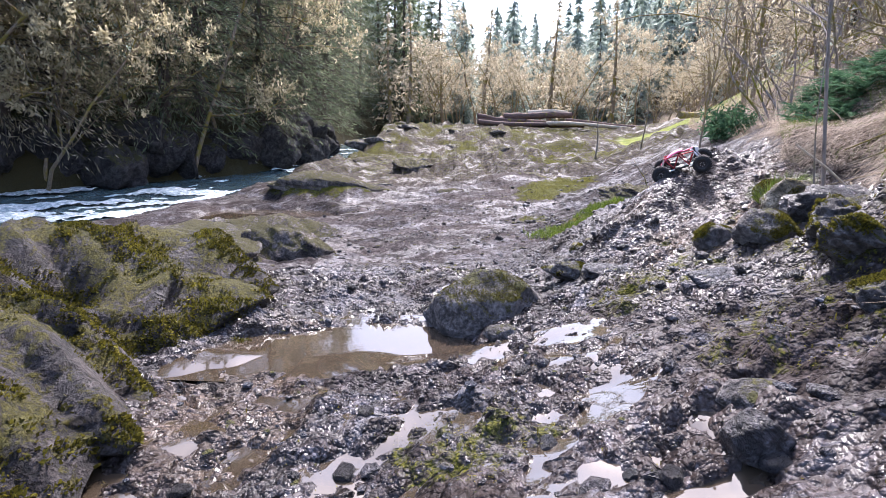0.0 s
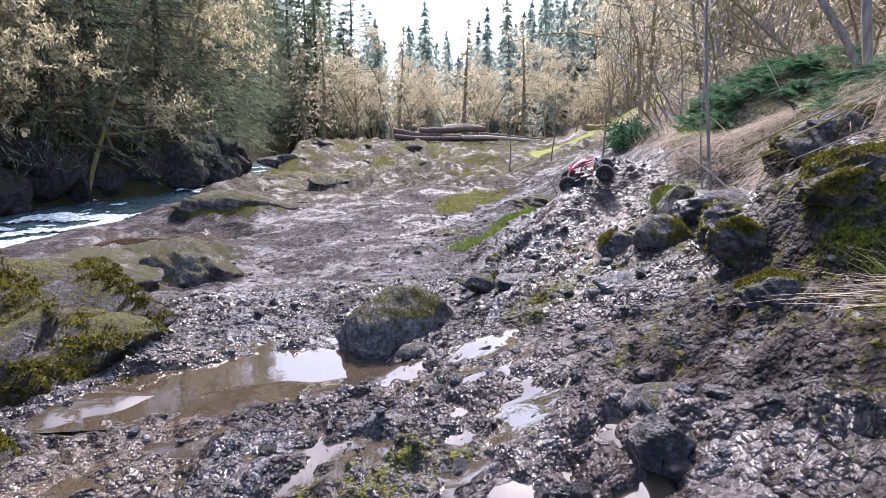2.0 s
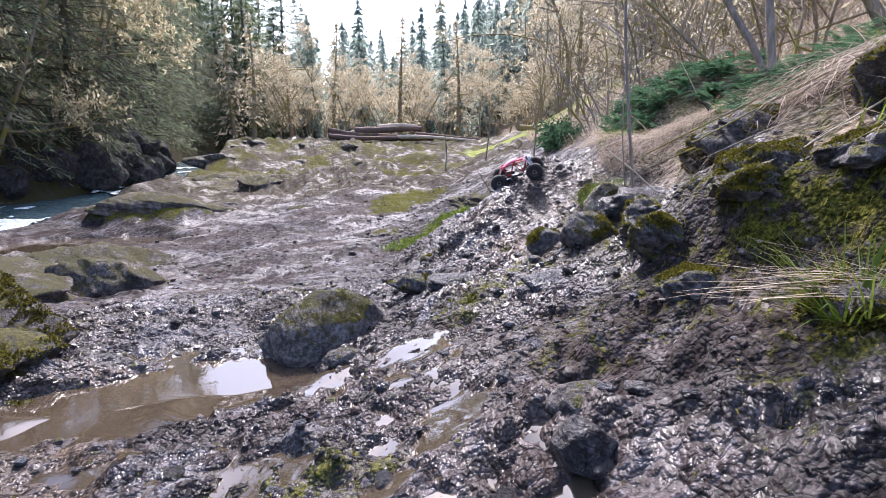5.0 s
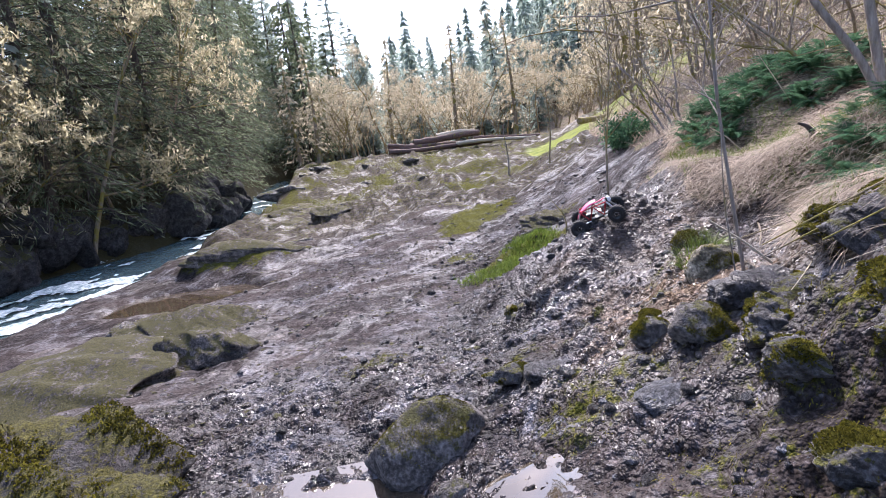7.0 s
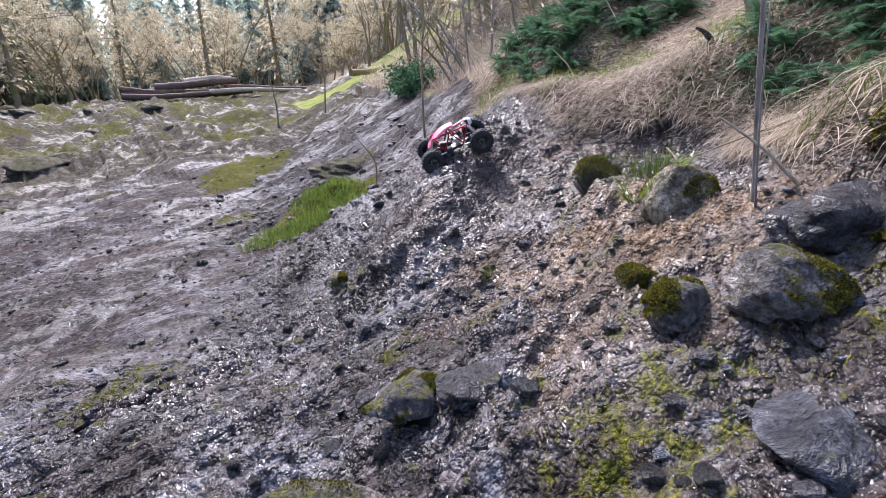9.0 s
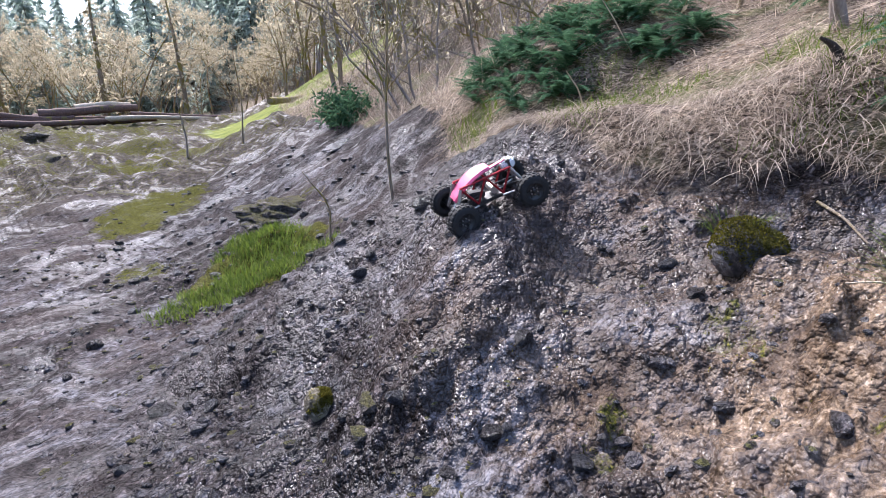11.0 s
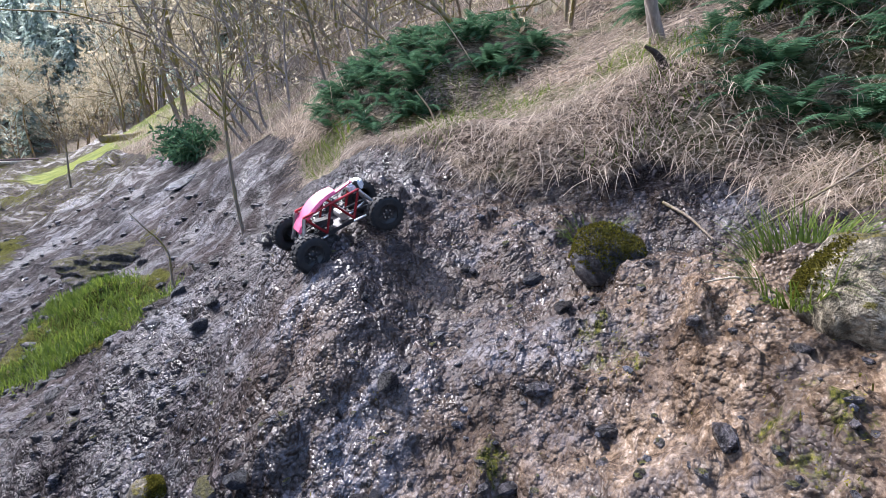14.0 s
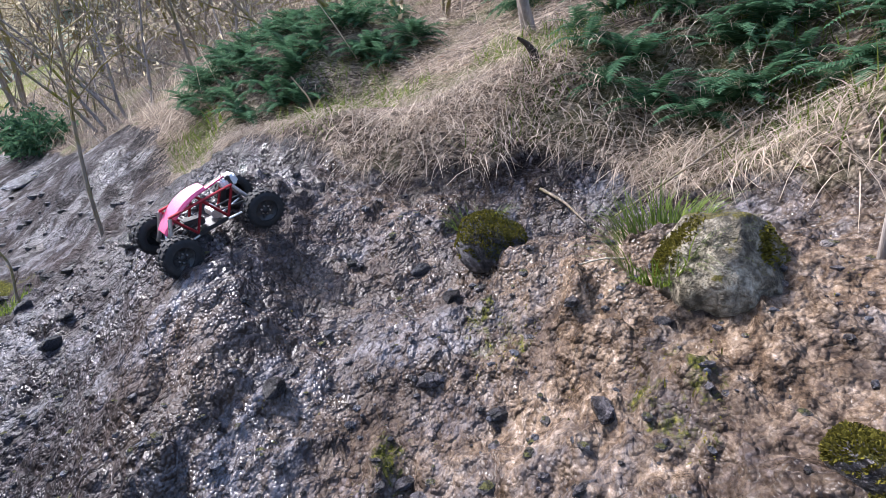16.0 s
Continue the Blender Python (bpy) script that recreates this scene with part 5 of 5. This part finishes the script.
def leaning_alder():
    """Two grey stems from one mossy foot; one leans out over the ledge with a long level branch."""
    w, rnd = Wood(), np.random.RandomState(81)
    q = stem(w, [(0, 0, -0.1), (-0.16, 0.06, 0.3), (-0.42, 0.2, 0.75), (-0.6, 0.35, 1.35), (-0.68, 0.45, 2.2), (-0.7, 0.5, 3.6)], 0.03, 9, 0.5)
    stem(w, [(0.05, 0.05, -0.1), (-0.02, 0.1, 0.5), (-0.1, 0.2, 1.4), (-0.12, 0.3, 3.0), (-0.1, 0.3, 4.6)], 0.038, 9, 0.5)
    b = stem(w, [(-0.46, 0.24, 0.92), (-1.0, 0.7, 0.97), (-1.55, 1.05, 0.95), (-1.95, 1.35, 1.05)], 0.013, 6, 0.7)
    for k in range(14):
        s = b[rnd.randint(3, len(b))]
        limb(w, rnd, s, rnd.normal(0, 0.6, 3) + [0, 0, 0.1], rnd.uniform(0.12, 0.3), 0.003, 2, [], 0.7, 0.1)
    for k in range(16):
        s = q[rnd.randint(len(q) // 2, len(q))]
        limb(w, rnd, s, rnd.normal(0, 0.7, 3) + [0, 0, 0.4], rnd.uniform(0.4, 0.9), 0.006, 1, [], 0.7, 0.2)
    tree = new("leaning_alder")
    tree.matrix_basis = pose(3.85, 3.85, at(3.85, 3.85))
    w.hang(tree, ALDER, 3, ("stem", "stem", "branch"))
    return tagged(tree, "grey alder with two stems, one leaning over the ledge", "tree")


leaning_alder()


def fallen_stick(name, label, x, y, length, radius, turn, tilt, material, lift=0.03):
    w = Wood()
    stem(w, [(0, 0, 0), (length * 0.5, 0.03 * length, 0.01), (length, -0.02 * length, 0)], radius, 6, 0.5)
    ob = new(name, w.wood(name, material))
    ob.matrix_world = pose(x, y, at(x, y) + lift, 0, tilt, turn)
    return tagged(ob, label, "stick")


fallen_stick("stick", "pale broken stick lying under the bank", 2.63, 3.59, 0.26, 0.007, 235, 24, TWIG, 0.0)
fallen_stick("stick", "pale bent twig leaning by a rock", 1.95, 2.62, 0.35, 0.007, 150, -40, PALELOG)
fallen_stick("stick", "thin pale stem fallen across the straw", 3.9, 5.5, 0.5, 0.008, 200, -30, PALELOG)
fallen_stick("stick", "dry stem standing out of the straw", 4.4, 5.4, 0.6, 0.006, 120, -60, STRAW)
fallen_stick("stick", "thin root washed bare on the wet rock", 1.98, 3.22, 0.13, 0.0035, 120, 0, PALELOG, 0.006)
for k, (x, y, l, t, r) in enumerate(((2.3, 1.9, 0.9, 160, -28), (2.5, 2.1, 1.0, 172, -24), (2.2, 1.6, 0.8, 150, -30), (2.9, 2.4, 0.7, 185, -25), (2.6, 2.9, 0.6, 140, -20))):
    fallen_stick("dead_branch", "bundle of dry branches hanging down the bank", x, y, l, 0.005, t, -r, TWIG, 0.06)


rnd = random.Random(44)
for k in range(26):
    x, y = rnd.uniform(1.75, 2.6), rnd.uniform(1.2, 2.3)
    fallen_stick("dry_stem", "long dry stem bent down over the bank", x, y, rnd.uniform(0.2, 0.45), rnd.uniform(0.0015, 0.0035), rnd.uniform(130, 215), rnd.uniform(15, 38), PALELOG if k % 2 else TWIG, rnd.uniform(0.03, 0.1))


def stump():
    w = Wood()
    stem(w, [(0, 0, -0.05), (-0.02, 0.0, 0.06), (-0.07, 0.03, 0.13), (-0.15, 0.05, 0.17)], 0.045, 9, 0.75)
    w.tube([(0.0, 0.0, 0.0), (0.12, -0.02, 0.0), (0.2, -0.03, -0.02)], (0.05, 0.045, 0.03), 8)
    ob = new("stump", w.wood("stump", STUMP))
    ob.matrix_world = pose(3.14, 3.7, at(3.14, 3.7) + 0.01, 0, 0, -20) @ Matrix.Scale(0.6, 4)
    return tagged(ob, "dark rotten broken stump among dead grass", "stump")


stump()


# ---- ferns and evergreen shrubs ----
def frond_mesh(seed, length=1.0, pairs=26):
    """One arching fern frond: a thin rib with paired pointed leaflets."""
    rnd = np.random.RandomState(seed)
    quads = []
    fall = rnd.uniform(0.65, 0.95)
    arch = lambda t: np.array([length * t * (1 - 0.15 * t), 0.06 * length * math.sin(2.2 * t + seed), length * (0.55 * t - fall * t * t)])
    for t in np.linspace(0.12, 1, pairs):
        p, d = arch(t), arch(min(t + 0.02, 1.02)) - arch(t)
        d /= np.linalg.norm(d)
        l = length * 0.15 * math.sin(math.pi * min(1, 0.2 + 0.8 * t)) ** 0.8 + 0.012
        for side in (-1, 1):
            out = np.array([0.35 * d[0], side * 1.0, -0.22 + 0.35 * d[2] + rnd.normal(0, 0.1)])
            w = d * length * 0.015
            quads.append([p - w, p + w, p + out * l * rnd.uniform(0.85, 1.1) + w * 0.25, p + out * l * 0.6 - w * 0.7])
    rib = [np.array([arch(t) + [0, -0.006, 0], arch(t) + [0, 0.006, 0], arch(t + 0.2) + [0, 0.003, 0], arch(t + 0.2) + [0, -0.003, 0]]) for t in (0, 0.2, 0.4, 0.6, 0.8)]
    q = np.concatenate([np.array(quads), np.array(rib)])
    return mesh_of("frond", q.reshape(-1, 3), np.arange(len(q) * 4).reshape(-1, 4), FERN, False)


FRONDS = [frond_mesh(k) for k in range(3)]


def fern(x, y, reach, count, seed, label):
    rnd = random.Random(seed)
    ob = new("fern")
    ob.matrix_basis = pose(x, y, at(x, y) + 0.02)
    for k in range(count):
        leaf = part("frond", FRONDS[k % 3], parent=ob)
        leaf.matrix_basis = pose(0, 0, 0, rnd.uniform(-12, 12), rnd.uniform(-55, 0), 360 * k / count + rnd.uniform(-15, 15)) @ Matrix.Scale(reach * rnd.uniform(0.7, 1.1), 4)
    return tagged(ob, label, "fern", "ferns on the bank")


rnd = random.Random(90)
FERN_BEDS = [(4.75, 6.2, 0.85, 1.25, 85, 0.32), (3.2, 2.85, 0.4, 0.7, 34, 0.27), (5.9, 7.6, 0.9, 1.0, 14, 0.5), (2.85, 2.4, 0.3, 0.5, 26, 0.25), (3.0, 1.5, 0.5, 0.4, 8, 0.35), (4.7, 3.6, 0.5, 0.8, 12, 0.4)]
for bx, by, rx, ry, count, reach in FERN_BEDS:
    for k in range(count):
        a, d = rnd.uniform(0, 6.3), math.sqrt(rnd.uniform(0, 1))
        fern(bx + rx * d * math.cos(a), by + ry * d * math.sin(a), reach * rnd.uniform(0.8, 1.15), 12, rnd.randint(0, 9999), "dark green sword fern on the brown bank")


def evergreen_bush(x, y, size, seed):
    rnd = np.random.RandomState(seed)
    w = Wood()
    for k in range(26):
        d = rnd.normal(0, 1, 3)
        d[2] = abs(d[2]) * 0.8 + 0.15
        d /= np.linalg.norm(d)
        line = np.stack([d * t * size + [0, 0, -0.25 * size * t * t] for t in (0, 0.4, 0.75, 1)])
        w.tube(line, np.array([0.02, 0.014, 0.008, 0.004]) * size, 3)
        n = 70
        t = rnd.uniform(0.25, 1.05, n)[:, None]
        c = t * d * size + np.array([0, 0, -0.25 * size]) * t * t + rnd.normal(0, 0.1 * size, (n, 3))
        w.sprays(c, rnd.normal(0, 0.6, (n, 3)) + d + [0, 0, -0.7], 0.17 * size * rnd.uniform(0.6, 1.3, n), 0.05 * size * rnd.uniform(0.6, 1.3, n), rnd)
    ob = new("evergreen_bush")
    ob.matrix_basis = pose(x, y, at(x, y) - 0.05)
    tagged(part("branchwork", w.wood("stems", TWIG), parent=ob), kind="stuff")
    tagged(part("foliage", w.leaves("foliage", FERN), parent=ob), kind="stuff")
    return tagged(ob, "dark green bushy fern clump at the foot of the slope", "bush")


evergreen_bush(6.7, 13.6, 0.95, 95)
evergreen_bush(7.2, 14.3, 0.8, 96)


# ---- log pile ----
def log(x, y, z, length, radius, turn, tilt, material, label, seed):
    rnd = np.random.RandomState(seed)
    w = Wood()
    t = np.linspace(0, 1, 22)
    p = np.stack([(t - 0.5) * length, 0.15 * np.sin(t * 3 + seed), 0.1 * np.cos(t * 4 + seed)], 1)
    w.tube(p, radius * (1 - 0.3 * t) * (1 + rnd.uniform(-0.13, 0.13, 22)), 10)
    for side in (0, -1):
        w.tube([p[side], p[side] + [0.004 * (1 if side else -1), 0, 0]], (radius * (0.7 if side else 1.0), 0.003), 10)
    ob = new("log", w.wood("log", material))
    ob.matrix_world = pose(x, y, z, 0, tilt, turn)
    return tagged(ob, label, "log", "pile of driftwood logs")


h = at(6.5, 45) + 0.3
for k, (dx, dy, dz, length, radius, turn, tilt, mat) in enumerate((
        (-0.8, 0.0, 0.25, 7.5, 0.28, 4, 0, LOG), (0.8, 0.8, 0.3, 7.0, 0.33, -3, 1, LOG), (-1.6, -0.9, 0.15, 6.0, 0.2, 10, 2, LOG), (0.4, 0.4, 0.8, 5.6, 0.3, 2, -1, LOG),
        (1.3, 1.0, 1.05, 3.4, 0.26, 6, -2, PALELOG), (4.2, -1.2, 0.15, 6.5, 0.16, -14, 1, PALELOG), (5.6, -0.6, 0.3, 6.0, 0.17, -10, 2, LOG), (-2.6, -0.2, 0.5, 4.0, 0.2, 8, 3, LOG))):
    log(6.3 + dx, 45.2 + dy, h + 1.05 * dz, length, 1.1 * radius, turn, tilt, mat, "bleached log in the driftwood pile" if mat is PALELOG else "dark weathered log in the driftwood pile", k)
log(12.5, 27.5, at(12.5, 27.5) + 0.15, 3.6, 0.16, 25, -8, TWIG, "mossy log fallen on the green meadow", 20)


# ---- the toy rock crawler ----
def plain(name, colour, rough_=0.5, metal=0.0, spots=0.12):
    m = Mat(name, rough_, 0.5, metal)
    n = m.noise(60.0, 4, 0.7)
    m.bump(m.noise(240.0, 2), 0.15, 0.002)
    return m.done(m.mix(m.step(n, 0.45, 0.75, 0.0, spots * 3), colour, (0.12, 0.1, 0.085)), m.step(n, 0.3, 0.7, rough_ - 0.08, min(1.0, rough_ + 0.25)))


RUBBER, BLACK = plain("tyre_rubber", (0.012, 0.012, 0.013), 0.75), plain("black_plastic", (0.02, 0.02, 0.022), 0.45)
PINK, RED, CHROME, WHITE = plain("pink_shell", (0.75, 0.1, 0.22), 0.35), plain("red_anodised", (0.35, 0.02, 0.03), 0.35, 0.6), plain("bare_alloy", (0.7, 0.7, 0.72), 0.3, 1.0), plain("white_plastic", (0.75, 0.76, 0.78), 0.4)


def lathe(profile, sides=28):
    """A ring turned about the y axis from (y, radius) pairs."""
    bm = bmesh.new()
    rings = [[bm.verts.new((r * math.cos(2 * math.pi * k / sides), y, r * math.sin(2 * math.pi * k / sides))) for k in range(sides)] for y, r in profile]
    for a, b in zip(rings, rings[1:]):
        for k in range(sides):
            bm.faces.new((a[k], a[(k + 1) % sides], b[(k + 1) % sides], b[k])).smooth = True
    bmesh.ops.recalc_face_normals(bm, faces=bm.faces)
    return bm


def block(bm, centre, size, turn=(0, 0, 0), bevel=0.003):
    made = bmesh.ops.create_cube(bm, size=1.0, matrix=pose(*centre, *turn) @ Matrix.Diagonal((*size, 1)))
    edges = {e for v in made["verts"] for e in v.link_edges}
    bmesh.ops.bevel(bm, geom=list(edges), offset=bevel, segments=2, affect="EDGES")
    return bm


def rod(a, b, radius, sides=8):
    bm = bmesh.new()
    a, b = Vector(a), Vector(b)
    m = Matrix.Translation((a + b) / 2) @ (b - a).to_track_quat("Z", "Y").to_matrix().to_4x4()
    bmesh.ops.create_cone(bm, cap_ends=True, segments=sides, radius1=radius, radius2=radius, depth=(b - a).length, matrix=m)
    return bm


def tyre_bmesh():
    r, w = 0.0715, 0.028
    bm = lathe([(-w, 0.04), (-w, 0.054), (-0.9 * w, 0.064), (-0.6 * w, 0.069), (0.6 * w, 0.069), (0.9 * w, 0.064), (w, 0.054), (w, 0.04), (0, 0.036), (-w, 0.04)], 40)
    for k in range(20):
        for side in (-1, 1):
            a = 2 * math.pi * (k + 0.25 * side) / 20
            block(bm, (0.0695 * math.cos(a), side * 0.013, 0.0695 * math.sin(a)), (0.006, 0.02, 0.013), (0, -math.degrees(a), 0), 0.001)
    return bm


def rim_bmesh():
    bm = lathe([(-0.02, 0.041), (-0.024, 0.041), (-0.022, 0.036), (-0.012, 0.032), (-0.01, 0.012), (-0.018, 0.01), (-0.018, 0.001)], 30)
    for k in range(6):
        a = 2 * math.pi * k / 6
        block(bm, (0.022 * math.cos(a), -0.014, 0.022 * math.sin(a)), (0.024, 0.006, 0.007), (0, -math.degrees(a), 0), 0.001)
    return bm


def nuts_bmesh():
    bm = bmesh.new()
    for k in range(6):
        a = 2 * math.pi * (k + 0.5) / 6
        bmesh.ops.create_cone(bm, cap_ends=True, segments=6, radius1=0.0035, radius2=0.003, depth=0.006, matrix=pose(0.016 * math.cos(a), -0.017, 0.016 * math.sin(a), 90))
    return bm


def rock_crawler():
    """Local x runs forward, y to its left; the wheels touch z = 0."""
    car = new("toy_rock_crawler")
    r, half, track = 0.0715, 0.163, 0.125
    tyre, rim, nuts = None, None, None
    for k, (sx, sy, steer) in enumerate(((1, -1, 8), (1, 1, 8), (-1, -1, -4), (-1, 1, -4))):
        hub = part("wheel", rod((0, -0.012, 0), (0, 0.016, 0), 0.012), BLACK, car)
        hub.matrix_basis = pose(sx * half, sy * track, r, 0, 20 * k, steer + (180 if sy > 0 else 0))
        if tyre is None:
            tyre = part("tyre", tyre_bmesh(), RUBBER, hub, "black knobbly rubber tyre")
            rim = part("rim", rim_bmesh(), BLACK, hub, "black six-spoke rim")
            nuts = part("wheel_nuts", nuts_bmesh(), CHROME, hub)
        else:
            for source in (tyre, rim, nuts):
                part(source.name.split(".")[0], source.data, parent=hub)
    for sx in (1, -1):
        part("axle", rod((sx * half, -track + 0.015, r), (sx * half, track - 0.015, r), 0.011, 12), BLACK, car)
        bm = bmesh.new()
        bmesh.ops.create_uvsphere(bm, u_segments=16, v_segments=10, radius=0.024, matrix=pose(sx * half, 0.02, r) @ Matrix.Diagonal((1.0, 1.2, 1.0, 1.0)))
        part("gear_housing", bm, BLACK, car)
        for sy in (1, -1):
            part("shock_absorber", rod((sx * half, sy * 0.062, r + 0.01), (sx * (half - 0.045), sy * 0.045, r + 0.1), 0.0075, 12), CHROME, car, "bright alloy shock absorber")
            part("suspension_link", rod((sx * (half - 0.01), sy * 0.06, r - 0.006), (sx * 0.045, sy * 0.03, r - 0.012), 0.0042), CHROME, car)
            part("upper_link", rod((sx * (half - 0.01), sy * 0.035, r + 0.018), (sx * 0.04, sy * 0.02, r + 0.03), 0.0038), BLACK, car)
    skid = bmesh.new()
    block(skid, (0, 0, r - 0.008), (0.12, 0.075, 0.016))
    part("skid_plate", skid, BLACK, car)
    for sy in (1, -1):
        side = bmesh.new()
        for a, b in (((-0.12, 0.1), (0.12, 0.1)), ((-0.06, 0.0), (-0.12, 0.1)), ((0.06, 0.0), (0.12, 0.1)), ((-0.06, 0.0), (0.0, 0.1)), ((0.06, 0.0), (0.0, 0.1))):
            piece = rod((a[0], sy * 0.045, r + a[1] + 0.004), (b[0], sy * 0.045, r + b[1] + 0.004), 0.005)
            me = bpy.data.meshes.new("tube")
            piece.to_mesh(me), piece.free()
            side.from_mesh(me), bpy.data.meshes.remove(me)
        part("frame_side", side, RED, car, "dark red metal side frame")
    shell = bmesh.new()
    rows = []
    for k in range(13):
        t = k / 12
        x = 0.155 - 0.19 * t
        z = r + 0.052 + 0.082 * math.sin(min(1.0, t * 1.15) * math.pi / 2) ** 0.9
        w = 0.036 + 0.014 * math.sin(t * math.pi)
        rows.append([[shell.verts.new((x, w * s, z + up)) for s in (-1, -0.8, 0.8, 1)] for up in (0.0, 0.004)])
        for s_ in (0, 3):
            for up in (0, 1):
                rows[-1][up][s_].co.z -= 0.008
    for a, b in zip(rows, rows[1:]):
        for s_ in range(3):
            shell.faces.new((a[1][s_], a[1][s_ + 1], b[1][s_ + 1], b[1][s_]))
            shell.faces.new((a[0][s_], b[0][s_], b[0][s_ + 1], a[0][s_ + 1]))
        for s_ in (0, 3):
            shell.faces.new((a[0][s_], a[1][s_], b[1][s_], b[0][s_]))
    for end in (rows[0], rows[-1]):
        for s_ in range(3):
            shell.faces.new((end[0][s_], end[0][s_ + 1], end[1][s_ + 1], end[1][s_]))
    bmesh.ops.recalc_face_normals(shell, faces=shell.faces)
    part("bonnet", shell, PINK, car, "curved bright pink body panel")
    strap = bmesh.new()
    block(strap, (-0.075, 0, r + 0.122), (0.09, 0.02, 0.006), (0, 8, 0), 0.002)
    part("roof_strap", strap, PINK, car)
    motor = bmesh.new()
    block(motor, (-0.125, 0, r + 0.105), (0.062, 0.05, 0.042), (0, 6, 0), 0.008)
    part("servo_case", motor, WHITE, car, "white servo case with dark band")
    band = bmesh.new()
    block(band, (-0.125, 0, r + 0.108), (0.02, 0.053, 0.046), (0, 6, 0), 0.004)
    part("case_band", band, BLACK, car)
    part("motor", rod((-0.03, -0.03, r + 0.03), (-0.03, 0.035, r + 0.03), 0.019, 16), CHROME, car)
    pack = bmesh.new()
    block(pack, (0.05, 0, r + 0.03), (0.075, 0.045, 0.03), (0, -12, 0), 0.005)
    part("battery", pack, BLACK, car)
    for sy in (1, -1):
        part("front_strut", rod((0.15, sy * 0.028, r + 0.05), (half + 0.012, sy * 0.045, r + 0.012), 0.005, 10), CHROME, car)
    part("antenna_wire", rod((-0.1, 0.03, r + 0.13), (-0.12, 0.035, r + 0.22), 0.0012, 6), BLACK, car)
    return tagged(car, "pink and black toy rock crawler climbing wet rock", "toy car")


car = rock_crawler()
front = Vector((-0.885, 0.465, 0.0)).normalized()
left = Vector((-front.y, front.x, 0))
mid = Vector((1.99, 4.66, 0))
feet = {}
for sx in (1, -1):
    for sy in (1, -1):
        p = mid + front * 0.163 * sx + left * 0.125 * sy
        feet[sx, sy] = max(at(p.x + front.x * d, p.y + front.y * d) - 0.35 * abs(d) for d in (-0.03, 0, 0.03))
pitch = (feet[1, 1] + feet[1, -1] - feet[-1, 1] - feet[-1, -1]) / 2 / 0.326
lean = (feet[1, 1] + feet[-1, 1] - feet[1, -1] - feet[-1, -1]) / 2 / 0.25
ax, ay = (front + Vector((0, 0, pitch))).normalized(), (left + Vector((0, 0, lean))).normalized()
az = ax.cross(ay).normalized()
ay = az.cross(ax)
spot = Vector((mid.x, mid.y, sum(feet.values()) / 4))
car.matrix_basis = Matrix(((ax.x, ay.x, az.x, spot.x), (ax.y, ay.y, az.y, spot.y), (ax.z, ay.z, az.z, spot.z), (0, 0, 0, 1)))
